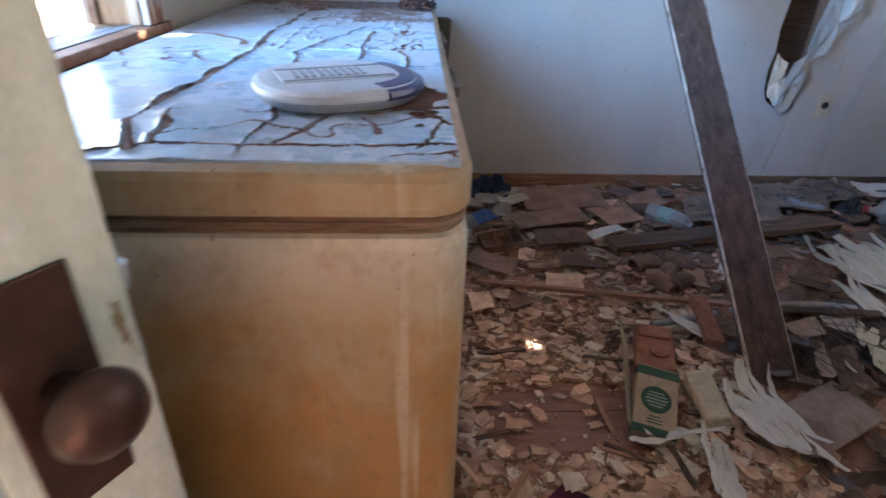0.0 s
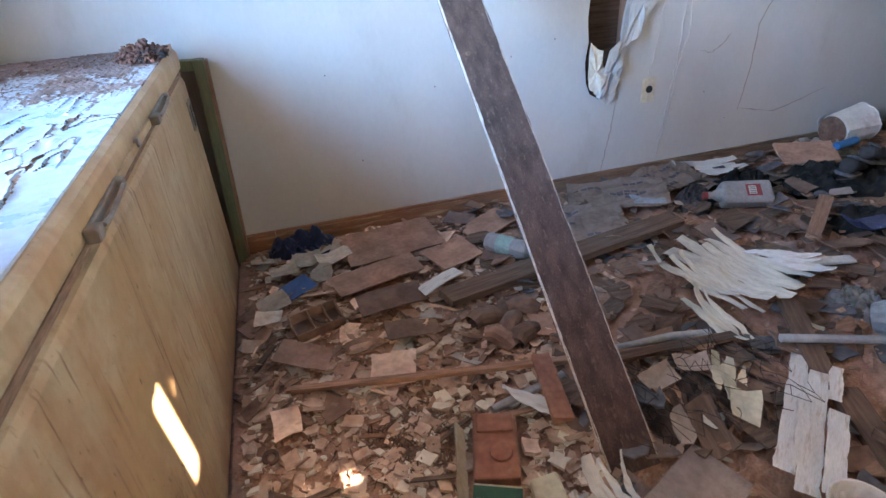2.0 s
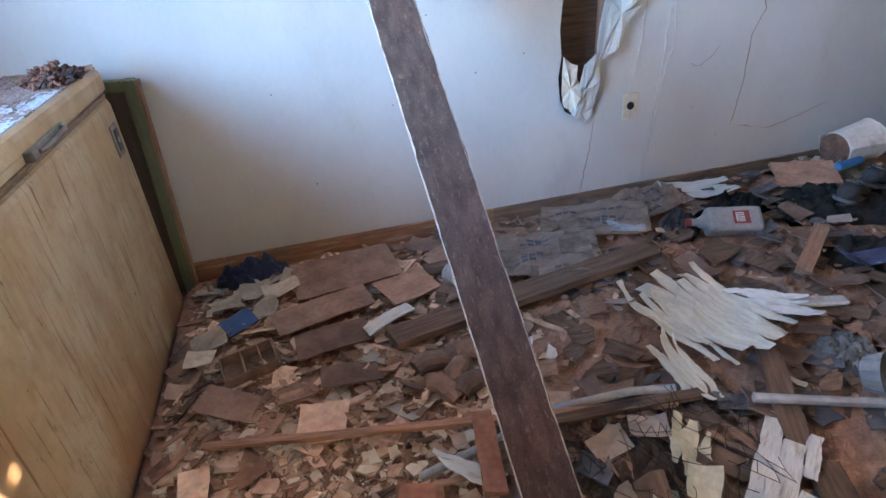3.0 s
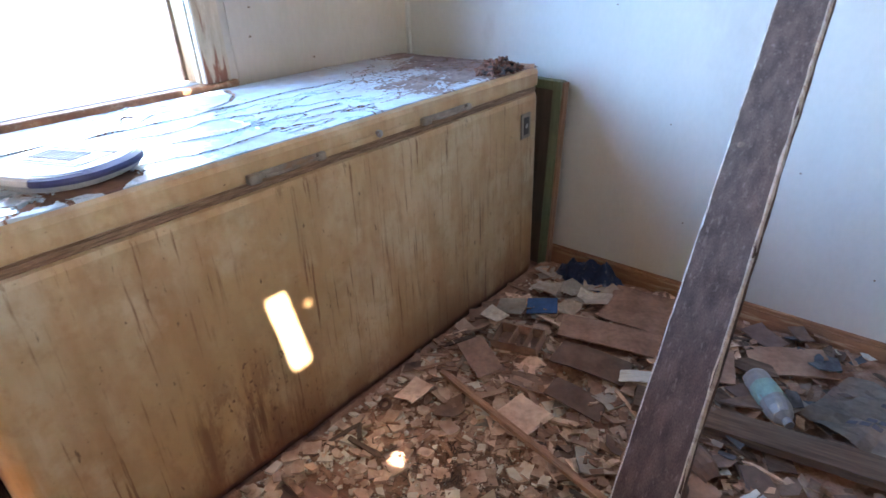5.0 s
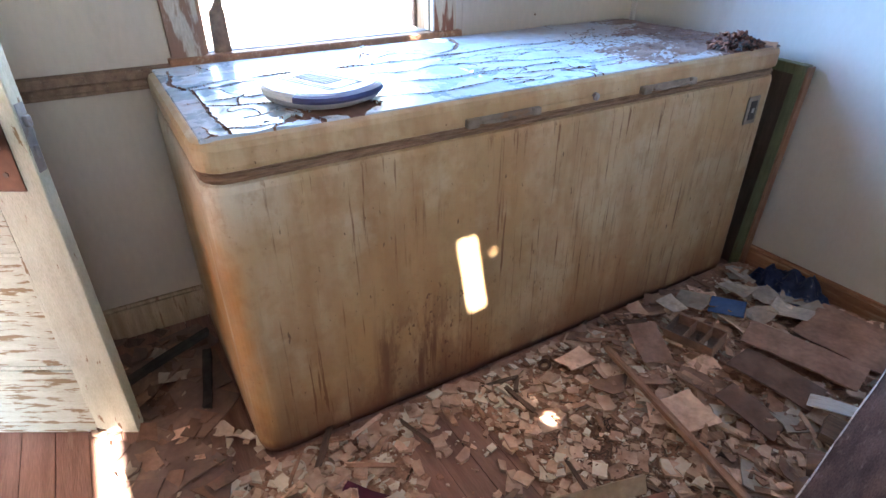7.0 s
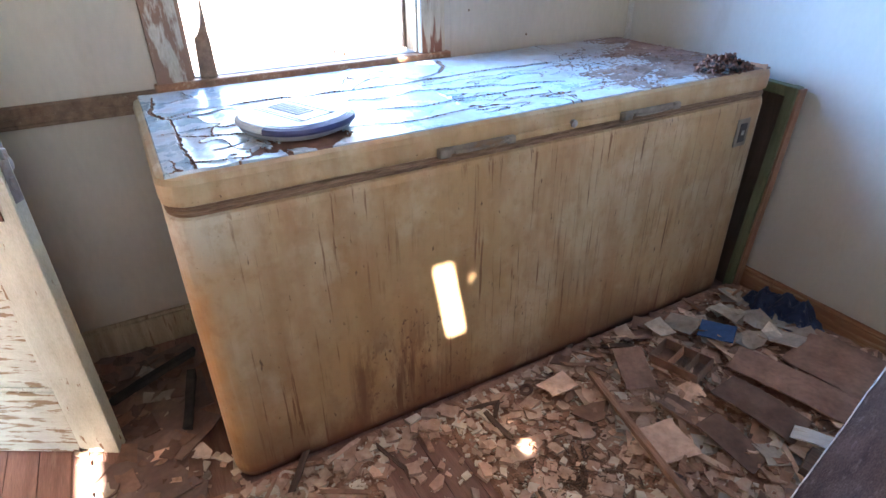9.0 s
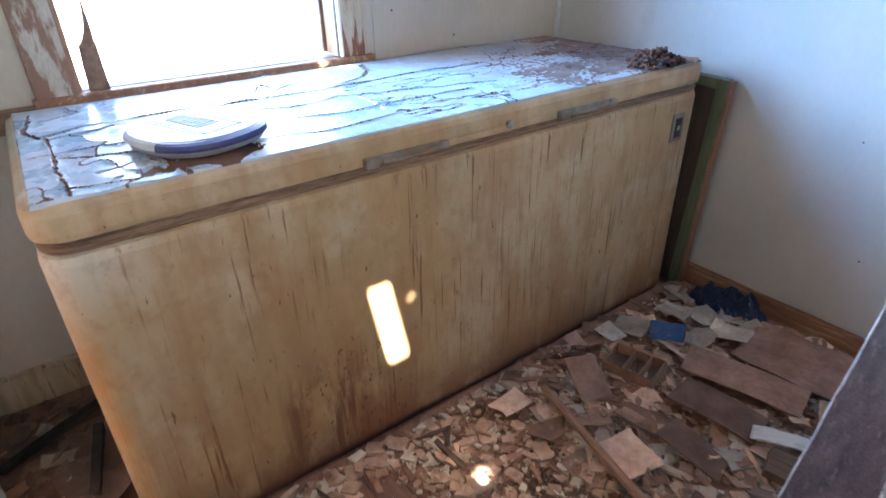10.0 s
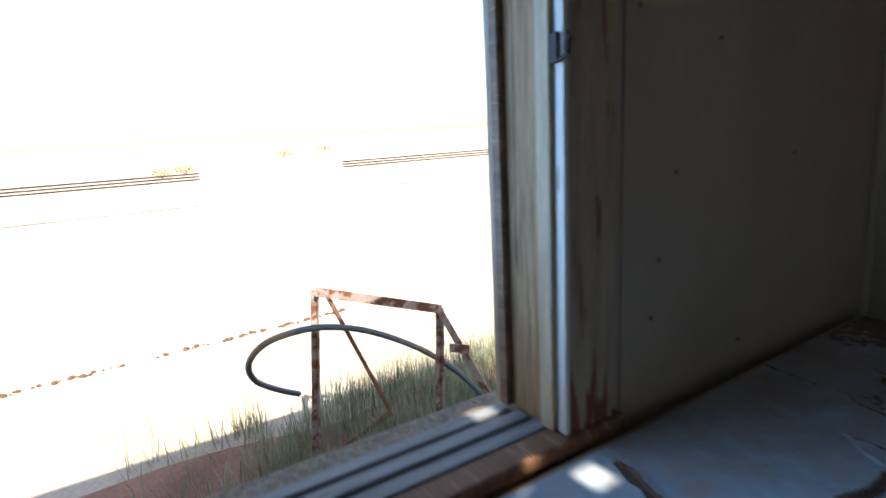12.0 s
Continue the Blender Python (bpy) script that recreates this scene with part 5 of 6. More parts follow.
part("green_band", box(-0.0505, 0.066, 0.012, 0.0505, 0.09, 0.0515), M["green_ink"], carton)
part("green_band", box(-0.0505, -0.094, 0.012, 0.0505, -0.074, 0.0515), M["green_ink"], carton)
disc = part("round_label", lathe([(0.036, 0.0502), (0.036, 0.0512)], 32), M["green_ink"], carton)
for i, w in enumerate((0.018, 0.024, 0.026, 0.022, 0.016)):
    part("text_bar", box(-w, 0.016 - i * 0.009, 0.0514, w, 0.0195 - i * 0.009, 0.052), M["pale_ink"], disc)
for i, w in enumerate((0.012, 0.018, 0.018)):
    part("text_bar", box(-w, -0.048 - i * 0.008, 0.0502, w, -0.045 - i * 0.008, 0.0508), M["green_ink"], carton)
solid("cardboard_strip", rough_board(0.43, 0.05, 0.004, 31, 0.006, 12, 0.002), M["kraft"], "narrow yellowed card strip beside the carton", "cardboard", between((0.527, 0.44, 0.05), (0.632, 0.83, 0.05), 0, 62))
bm = box(-0.035, -0.085, 0, 0.035, 0.085, 0.06, 0.008)
solid("foam_block", bm, M["foam"], "yellowed foam block among splinters", "foam", lay(0.775, 0.525, -4, 8, -10, 0.01))

# peeled paint sheets
peeled_sheet("large curled sheet of peeled cream paint strips", M["peel"], pose(1.72, 1.16, 0.085, 4, -4, -82), 0.52, 0.30, 8, 41, 0.06, pinch=0.28)
peeled_sheet("curled white strip of peeled paint", M["peel_white"], pose(1.93, 1.12, 0.10, 0, 0, -38), 0.36, 0.08, 3, 42, 0.05)
strips = thing("peeled_paint", "long straight white peeled paint strips over dark boards", "peeled paint", pose(1.49, 0.545, 0.085, 2, 3, 41))
for k, (dx, dy, ln, wd) in enumerate(((0.03, 0.048, 0.54, 0.046), (-0.05, 0.0, 0.50, 0.048), (-0.12, -0.048, 0.30, 0.044), (0.16, -0.04, 0.16, 0.03), (-0.02, 0.025, 0.30, 0.03))):
    bm = rough_board(ln, wd, 0.003, 430 + k, 0.05, 18, 0.006)
    for v in bm.verts:
        v.co.y += 0.006 * noise.noise((v.co.x * 14, k, 0)) + 0.003 * noise.noise((v.co.x * 60, v.co.y * 40, k))
        v.co.z += 0.010 * noise.noise((v.co.x * 6, v.co.y * 8, k + 3.0))
    bmesh.ops.translate(bm, verts=bm.verts, vec=(dx, dy, 0.004 * (k % 3)))
    part("paint_strip", bm, M["peel_white"], strips)
peeled_sheet("splayed white paint splinters by the foam block", M["peel_white"], pose(0.895, 0.43, 0.055, 0, 5, -78), 0.40, 0.13, 6, 44, 0.07, fan=0.06)
peeled_sheet("white paint splinters on chips", M["peel_white"], pose(0.70, 0.28, 0.035, 0, 0, 78), 0.28, 0.07, 3, 45, 0.05)
peeled_sheet("thin white splinter on chips", M["peel_white"], pose(0.62, 0.392, 0.045, 0, 0, 1), 0.29, 0.028, 2, 46, 0.02)
peeled_sheet("curled cream paint strip hanging over boards", M["peel"], pose(1.52, 0.96, 0.08, 0, 0, -88), 0.30, 0.09, 4, 47, 0.05)
peeled_sheet("white paint strips under the plank", M["peel_white"], pose(0.86, 0.84, 0.05, 0, 0, -34), 0.20, 0.05, 2, 48, 0.04)
peeled_sheet("white paint strip beside the plank", M["peel_white"], pose(1.12, 1.16, 0.07, 0, -12, 55), 0.17, 0.04, 2, 49, 0.05)
peeled_sheet("white paint sheet near the wall", M["peel_white"], pose(2.30, 1.95, 0.075, 3, 0, -12), 0.38, 0.13, 3, 50, 0.03, pinch=0.2)
peeled_sheet("yellowed paint sheet caught in black wire", M["foam"], pose(1.38, 0.72, 0.07, 8, 0, 52), 0.22, 0.10, 3, 51, 0.03)

# square panel, tub, plastic cups
solid("square_panel", box(-0.118, -0.078, 0, 0.118, 0.078, 0.010, 0.003), M["tile_board"], "square grey-brown board tile on the rubbish", "board", lay(1.095, 0.468, 24, 4, -3, 0.026))
tub = thing("plastic_tub", "dirty white plastic tub with brown residue", "tub", lay(1.335, 0.285, 0, 6, 8, 0.012))
part("wall", lathe([(0.058, 0.0), (0.062, 0.004), (0.078, 0.085), (0.084, 0.088), (0.084, 0.094), (0.079, 0.094), (0.074, 0.084), (0.058, 0.008), (0.02, 0.006)], 36), M["tub"], tub)
part("residue", scrap_mesh(0.085, 0.9, 0.006, 0.1, 61), M["rubble"], tub, "brown dried residue").location = (0.0, 0.01, 0.009)
cup = thing("plastic_cup", "clear ribbed plastic cup lying on rubbish", "plastic cup", lay(1.98, 0.80, 30, 62, 0, 0.05))
part("shell", lathe([(0.045, 0.0), (0.048, 0.003), (0.058, 0.05), (0.062, 0.052), (0.059, 0.049), (0.046, 0.006), (0.02, 0.004)], 26), M["milky"], cup)
for k in range(13):
    a = math.tau * k / 13
    part("rib", tube([(0.049 * math.cos(a), 0.049 * math.sin(a), 0.006), (0.058 * math.cos(a), 0.058 * math.sin(a), 0.047)], 0.0022, 5), M["milky"], cup)
solid("plastic_film", cloth_heap(0.20, 0.16, 0.06, 62, 18), M["milky"], "crumpled pale plastic film", "plastic", lay(2.05, 0.92, 20))

# bottle, jug and tube
bottle = thing("clear_bottle", "cloudy clear plastic bottle with a teal label", "bottle", between((1.03, 1.69, 0.085), (1.16, 1.53, 0.085)))
bm = lathe([(0.02, -0.105), (0.034, -0.102), (0.038, -0.09), (0.038, 0.05), (0.03, 0.075), (0.014, 0.09), (0.013, 0.108)], 28, crush=0.12)
bmesh.ops.rotate(bm, verts=bm.verts, cent=(0, 0, 0), matrix=Matrix.Rotation(radians(90), 3, "Y"))
part("shell", bm, M["milky"], bottle)
bm = lathe([(0.0395, -0.05), (0.0398, -0.045), (0.0398, 0.01), (0.0395, 0.015)], 28, crush=0.12, cap=False)
bmesh.ops.rotate(bm, verts=bm.verts, cent=(0, 0, 0), matrix=Matrix.Rotation(radians(90), 3, "Y"))
part("label", bm, M["teal"], bottle, "pale teal label")
jug = thing("plastic_jug", "grey translucent plastic jug with red and white label, lying", "jug", between((2.05, 1.64, 0.115), (2.29, 1.56, 0.115), 0, 35) @ Matrix.Diagonal((0.82, 0.82, 0.82, 1)))
bm = box(-0.12, -0.065, -0.045, 0.14, 0.065, 0.045, 0.022, segs=3)
part("body", bm, M["milky"], jug)
bm = lathe([(0.04, 0), (0.024, 0.03), (0.018, 0.04), (0.018, 0.065)], 20)
bmesh.ops.transform(bm, verts=bm.verts, matrix=pose(-0.118, 0, 0, 0, -90, 0))
part("neck", bm, M["milky"], jug)
part("cap", tube([(-0.184, 0, 0), (-0.205, 0, 0)], 0.021, 18), M["red"], jug, "red cap")
lab = part("label", box(0.0, -0.034, 0.0452, 0.075, 0.034, 0.0465), M["red"], jug, "red and white label")
part("label_field", box(0.012, -0.024, 0.0466, 0.05, 0.024, 0.0474), M["label_white"], lab)
for i in range(4):
    part("text_bar", box(0.016, -0.02 + i * 0.011, 0.0475, 0.046, -0.016 + i * 0.011, 0.048), M["grey_cloth"], lab)
solid("squeeze_tube", box(-0.10, -0.022, 0, 0.10, 0.022, 0.014, 0.006), M["label_white"], "white and blue squeezed tube on rubbish", "tube", lay(2.10, 1.10, -14, 0, 0, 0.05))
solid("blue_sachet", scrap_mesh(0.13, 0.55, 0.004, 0.3, 64), M["blue_bag"], "torn blue and white sachet by the plank", "wrapper", lay(1.17, 0.93, 20, 0, 12, 0.035))
solid("blue_sachet", scrap_mesh(0.15, 0.6, 0.004, 0.3, 65), M["scale_grey"], "crumpled pale blue wrapper on printed paper", "wrapper", lay(1.80, 1.74, -20, 6, 0, 0.05))
solid("blue_sachet", scrap_mesh(0.20, 0.5, 0.004, 0.5, 66), M["blue_bag"], "dark blue wrapper on rubbish", "wrapper", lay(2.42, 1.22, -10, 0, 10, 0.05))

# tray, blue card, bag and cards in the corner
tray = thing("plastic_tray", "dusty grey plastic tray with dividers", "tray", lay(0.315, 1.44, 12, 6, -4, 0.012))
part("floor", box(-0.085, -0.055, 0, 0.085, 0.055, 0.004), M["grey_scrap"], tray)
for x0, y0, x1, y1 in ((-0.085, -0.055, 0.085, -0.05), (-0.085, 0.05, 0.085, 0.055), (-0.085, -0.0495, -0.08, 0.0495), (0.08, -0.0495, 0.085, 0.0495), (-0.02, -0.0495, -0.016, 0.0495), (0.035, -0.0495, 0.039, 0.0495)):
    part("rim", box(x0, y0, 0.0042, x1, y1, 0.045, 0.001), M["grey_scrap"], tray)
solid("blue_card", box(-0.06, -0.045, 0, 0.06, 0.045, 0.006, 0.002), M["blue_card"], "blue card cover on scraps", "card", lay(0.262, 1.69, 28, 8, -6, 0.03))
bag = solid("printed_bag", cloth_heap(0.31, 0.15, 0.135, 73, 30), M["blue_bag"], "crumpled navy printed bag against the wall", "bag", lay(0.305, 2.005, -4))
for i, (x, y, yaw, sz) in enumerate(((0.37, 1.93, 20, 0.13), (0.30, 1.86, -30, 0.16), (0.42, 1.82, 10, 0.17), (0.36, 1.74, 50, 0.13), (0.22, 1.80, 5, 0.14), (0.45, 1.90, 70, 0.12), (0.17, 1.60, 15, 0.15), (0.15, 1.52, -10, 0.12))):
    solid("torn_page", scrap_mesh(sz * 0.85, 0.75, 0.002, 0.5, 300 + i, 11), M["paper"], "torn dirty printed page among scraps", "paper", lay(x, y, yaw, 6, -5, 0.03 + 0.006 * (i % 3)), group="torn pages")
for i, (x, y, yaw, w, d, mt) in enumerate(((0.66, 1.87, 6, 0.42, 0.24, "grey_scrap"), (0.56, 1.64, 14, 0.36, 0.13, "grey_scrap"), (0.58, 1.47, 10, 0.26, 0.12, "grey_scrap"), (0.62, 1.30, 3, 0.20, 0.09, "grey_scrap"), (0.26, 1.28, -28, 0.20, 0.10, "grey_scrap"), (0.87, 1.68, 20, 0.22, 0.16, "card"), (0.52, 1.14, -12, 0.15, 0.14, "chip"), (1.10, 1.86, 30, 0.26, 0.14, "card"), (0.78, 1.50, 30, 0.22, 0.05, "peel_white"))):
    bm = rough_board(w, d, 0.005, 80 + i, 0.02, 10, 0.008)
    solid("cardboard_sheet", bm, M[mt], "flat brown dusty sheet of cardboard", "cardboard", lay(x, y, yaw, 3, 2, 0.034 + 0.005 * (i % 3)), group="flat sheets")

# printed paper sheets by the wall
def printed_sheet(x, y, yaw, w, d, seed):
    th = thing("paper_sheet", "large creased printed paper sheet on the floor by the wall", "paper", lay(x, y, yaw, 2, -3, 0.02), group="printed paper sheets")
    bm, grid, n = bmesh.new(), {}, 14
    for i in range(n + 1):
        for j in range(n + 1):
            u, v = i / n - 0.5, j / n - 0.5
            z = 0.03 + 0.035 * abs(noise.noise((u * 3 + seed, v * 3, 0))) + 0.012 * noise.noise((u * 9, v * 9, seed))
            grid[i, j] = bm.verts.new((u * w, v * d * (1 + 0.06 * noise.noise((u * 5, 0, seed))), z))
    for i in range(n):
        for j in range(n):
            bm.faces.new((grid[i, j], grid[i + 1, j], grid[i + 1, j + 1], grid[i, j + 1]))
    tops = {k: v.co.copy() for k, v in grid.items()}
    bmesh.ops.solidify(bm, geom=list(bm.faces), thickness=0.0015)
    part("page", bm, M["sheet"], th)
    rng = random.Random(seed)
    for k in range(5):
        i, j = rng.randrange(2, n - 5), rng.randrange(2, n - 2)
        bm = bmesh.new()
        run = [tops[i + q, j] + Vector((0, 0, 0.0035)) for q in range(4)]
        for p, q in zip(run, run[1:]):
            wide = Vector((0, 0.009, 0))
            quad = [p - wide, p + (q - p) * 0.8 - wide, p + (q - p) * 0.8 + wide, p + wide]
            vs = [bm.verts.new(v) for v in quad] + [bm.verts.new(v + Vector((0, 0, 0.0008))) for v in quad]
            bm.faces.new(vs[:4]), bm.faces.new(vs[4:])
            for a in range(4):
                bm.faces.new((vs[a], vs[(a + 1) % 4], vs[4 + (a + 1) % 4], vs[4 + a]))
        part("text_bar", bm, M["ink"], th)


printed_sheet(1.72, 1.86, -24, 0.44, 0.26, 5)
printed_sheet(1.42, 1.68, -18, 0.42, 0.30, 9)
printed_sheet(2.02, 1.92, 12, 0.30, 0.22, 14)

# black leather scraps, cloth heaps and shoes farther in
for i, (x, y, yaw) in enumerate(((0.86, 1.26, 10), (0.93, 1.20, 60), (1.00, 1.27, -20), (0.95, 1.14, 35), (0.88, 1.15, -50))):
    bm = tube([(-0.05, 0, 0.03), (-0.02, 0.01, 0.036), (0.03, 0.0, 0.034), (0.06, -0.01, 0.028)], [0.03, 0.034, 0.032, 0.022], 12)
    bmesh.ops.delete(bm, geom=[f for f in bm.faces if len(f.verts) > 4], context="FACES_ONLY")
    bmesh.ops.solidify(bm, geom=list(bm.faces), thickness=0.004)
    solid("curled_bark", bm, M["grey_scrap"], "curled dark brown leathery scrap", "debris", lay(x, y, yaw, 10, 0, 0.01), group="curled scraps")
solid("dark_cloth", cloth_heap(0.55, 0.30, 0.13, 91), M["black_cloth"], "heap of dirty black cloth", "cloth", lay(2.75, 1.62, -20))
solid("dark_cloth", cloth_heap(0.42, 0.34, 0.15, 92), M["grey_cloth"], "heap of dirty grey clothing near the bucket", "cloth", lay(3.10, 1.55, 25))
solid("dark_cloth", cloth_heap(0.34, 0.16, 0.10, 93), M["black_cloth"], "crumpled black cloth on paper scraps", "cloth", lay(2.32, 1.78, 10))
solid("dark_cloth", cloth_heap(0.40, 0.22, 0.09, 94), M["black_cloth"], "black rag under a blue wrapper", "cloth", lay(2.55, 1.30, -15))
solid("dark_cloth", cloth_heap(0.22, 0.16, 0.10, 95), M["grey_cloth"], "grey rag by the jug", "cloth", lay(2.03, 1.72, 40))
solid("dark_cloth", cloth_heap(0.9, 0.5, 0.16, 96), M["grey_scrap"], "brown heap of rubbish and rags", "cloth", lay(2.6, 0.85, 5))
bucket = thing("paper_bucket", "dented white bucket lying on its side against the wall", "bucket", between((2.95, 1.93, 0.17), (3.18, 1.95, 0.19)) @ Matrix.Diagonal((0.8, 0.8, 0.8, 1)))
bm = lathe([(0.02, -0.115), (0.098, -0.112), (0.100, -0.105), (0.118, 0.13), (0.122, 0.135), (0.117, 0.135), (0.096, -0.10)], 30, crush=0.22)
bmesh.ops.rotate(bm, verts=bm.verts, cent=(0, 0, 0), matrix=Matrix.Rotation(radians(90), 3, "Y"))
part("shell", bm, M["tub"], bucket)
part("bottom", tube([(-0.1165, 0, 0), (-0.119, 0, 0)], 0.094, 30), M["rust"], bucket, "rusty brown bottom")
solid("crumpled_paper", cloth_heap(0.40, 0.26, 0.10, 97), M["paper"], "crumpled pale sheet of paper by the bucket", "paper", lay(2.92, 1.93, 0))

solid("old_board", rough_board(0.27, 0.19, 0.014, 23, 0.02, 10, 0.003), M["card"], "flat brown board on rags by the bucket", "board", lay(2.75, 1.845, -28, 8, -3, 0.07))
solid("folded_paper", scrap_mesh(0.15, 0.75, 0.003, 0.25, 67, 9, 0.3), M["peel_white"], "folded white paper leaning on the wall by the bucket", "paper", pose(3.02, 2.045, 0.17, 78, 0, 22))
tin = thing("spray_can", "blue and white tube lying on dark rags", "tube", between((2.86, 1.80, 0.15), (3.02, 1.82, 0.155)))
part("shell", tube([(-0.075, 0, 0), (-0.07, 0, 0), (0.06, 0, 0), (0.065, 0, 0)], [0.016, 0.02, 0.02, 0.012], 16), plain("bright_blue_plastic", (0.03, 0.20, 0.42), 0.35), tin)
part("cap", tube([(0.0655, 0, 0), (0.085, 0, 0)], 0.010, 12), M["label_white"], tin, "white cap")
for i, (x, y, yaw) in enumerate(((2.70, 1.57, 28), (2.90, 1.62, 12))):
    shoe = thing("old_shoe", "dirty dark shoe lying on the rubbish", "shoe", lay(x, y, yaw, 6, 14, 0.085), group="old shoes")
    bm = bmesh.new()
    rings = []
    for u, w, h in ((-0.13, 0.024, 0.030), (-0.12, 0.034, 0.060), (-0.06, 0.036, 0.066), (0.0, 0.036, 0.058), (0.06, 0.044, 0.046), (0.11, 0.040, 0.036), (0.135, 0.022, 0.024)):
        rings.append([bm.verts.new((u, w * math.cos(math.tau * k / 14), 0.014 + h * max(0.0, 0.5 + 0.5 * math.sin(math.tau * k / 14)))) for k in range(14)])
    for p, q in zip(rings, rings[1:]):
        for k in range(14):
            bm.faces.new((p[k], p[(k + 1) % 14], q[(k + 1) % 14], q[k]))
    bm.faces.new(rings[0]), bm.faces.new(rings[-1])
    part("upper", bm, M["black_cloth"], shoe, smooth=True)
    part("sole", rounded_slab(-0.135, -0.042, 0.14, 0.042, 0.038, [(0.004, 0.0), (0.0, 0.004), (0.002, 0.0135)]), M["grey_cloth"], shoe, "worn grey sole")
    part("collar", tube([(-0.085 + 0.032 * math.cos(math.tau * k / 16), 0.022 * math.sin(math.tau * k / 16), 0.078 - 0.006 * math.cos(math.tau * k / 16)) for k in range(16)], 0.005, 6, None, True), M["grey_cloth"], shoe)

# tangled black wire netting over rags
netting = thing("wire_netting", "tangled rusty black wire netting over rags by the plank", "wire netting", pose(1.28, 0.72, 0.05))
rng = random.Random(17)
bm = bmesh.new()


def net_point(i, j):
    x, y = (i - 9) * 0.028 + (0.014 if j % 2 else 0), (j - 6) * 0.026
    z = 0.05 + 0.07 * noise.noise((x * 6, y * 6, 4.0)) + 0.02 * noise.noise((x * 18, y * 18, 5.0))
    return Vector((x + 0.045 * noise.noise((x * 11, y * 11, 6.0)), y + 0.045 * noise.noise((x * 11, y * 11, 7.0)), max(z, 0.004)))


for i in range(18):
    for j in range(12):
        p = net_point(i, j)
        if rng.random() < 0.6:
            tube([p, net_point(i + (0 if j % 2 == 0 else 1), j + 1)], 0.0009, 4, bm)
        if rng.random() < 0.85:
            tube([p, net_point(i - (1 if j % 2 == 0 else 0), j + 1)], 0.0012, 4, bm)
part("mesh", bm, M["wire"], netting)
for i in range(5):
    pts = [Vector((rng.uniform(-0.2, 0.2), rng.uniform(-0.15, 0.15), rng.uniform(0.01, 0.09))) for k in range(4)]
    fine = [pts[0].lerp(pts[1], t).lerp(pts[1].lerp(pts[2], t), t).lerp(pts[2].lerp(pts[3], t), t) for t in np.linspace(0, 1, 14)]
    part("loose_wire", tube(fine, 0.001, 5), M["wire"], netting)
solid("dark_cloth", cloth_heap(0.30, 0.22, 0.07, 98), M["grey_scrap"], "matted brown rag under wire netting", "cloth", lay(1.24, 0.70, 30))
for i, (x, y, yaw) in enumerate(((1.20, 0.78, 10), (1.34, 0.62, 50), (1.32, 0.80, -20), (1.16, 0.62, 70))):
    solid("torn_page", scrap_mesh(0.105, 0.7, 0.003, 0.6, 340 + i, 11), M["foam" if i == 1 else "sheet"], "torn crumpled page under the netting", "paper", lay(x, y, yaw, 14, -10, 0.05), group="torn pages")
# small ring and loops of cord
solid("rusty_ring", tube([(0.017 * math.cos(math.tau * k / 20), 0.017 * math.sin(math.tau * k / 20), 0.008) for k in range(20)], 0.006, 8, None, True), M["rust"], "small rusty ring among chips", "ring", lay(0.14, 0.93, 0, 20, 0, 0.004))
bm = bmesh.new()
for q in range(3):
    tube([((0.035 + 0.006 * q) * math.cos(math.tau * k / 22), (0.028 + 0.004 * q) * math.sin(math.tau * k / 22), 0.02 + 0.01 * math.sin(3 * math.tau * k / 22 + q)) for k in range(22)], 0.0018, 5, bm, True)
solid("cord_loop", bm, M["paper"], "loose loops of pale cord", "cord", lay(0.20, 1.36, 10))
for i, (x, y, yaw) in enumerate(((0.12, 0.10, 60), (0.16, 0.16, 20), (0.09, 0.16, 110))):
    solid("curled_shaving", tube([(0.03 * math.cos(a) * 0.7, 0.03 * math.sin(a), 0.006 + 0.006 * a) for a in np.linspace(0, 2.4, 12)], [0.004] * 12, 6), M["chip_white"], "pale curled shaving at the freezer's corner", "debris", lay(x, y, yaw), group="curled shavings")
solid("maroon_rag", scrap_mesh(0.15, 0.45, 0.006, 0.2, 78), plain("maroon_cloth", (0.10, 0.012, 0.03), 0.9), "maroon scrap of cloth on chips", "cloth", lay(0.29, 0.22, 40, 0, 0, 0.01))
# lifted linoleum by the freezer's end
for i, (x, y, yaw, sz) in enumerate(((-0.10, -0.20, 20, 0.30), (0.06, -0.14, -15, 0.24), (-0.26, -0.10, 40, 0.26), (-0.02, -0.30, 60, 0.18), (-0.40, -0.06, 5, 0.24), (-0.48, -0.20, 80, 0.2), (-0.60, -0.05, 15, 0.2))):
    solid("lino_piece", scrap_mesh(sz, 0.75, 0.004, 0.10, 400 + i, 12, 0.25), M["lino"], "lifted reddish-brown piece of old linoleum", "linoleum", pose(x, y, 0.006 + 0.006 * (i % 3), 3, -3, yaw), group="linoleum pieces")
for i, (x, y, yaw) in enumerate(((-0.30, -0.16, 10), (-0.42, -0.12, 70), (-0.20, -0.08, 40), (-0.55, -0.14, 20), (-0.36, -0.24, 100), (-0.12, -0.04, 30), (-0.62, -0.2, 60))):
    solid("torn_page", scrap_mesh(0.10, 0.5, 0.002, 0.4, 360 + i, 9), M["paper" if i % 2 else "grey_scrap"], "dirty torn scrap in the gap by the wall", "paper", pose(x, y, 0.022, 8, -6, yaw), group="torn pages")

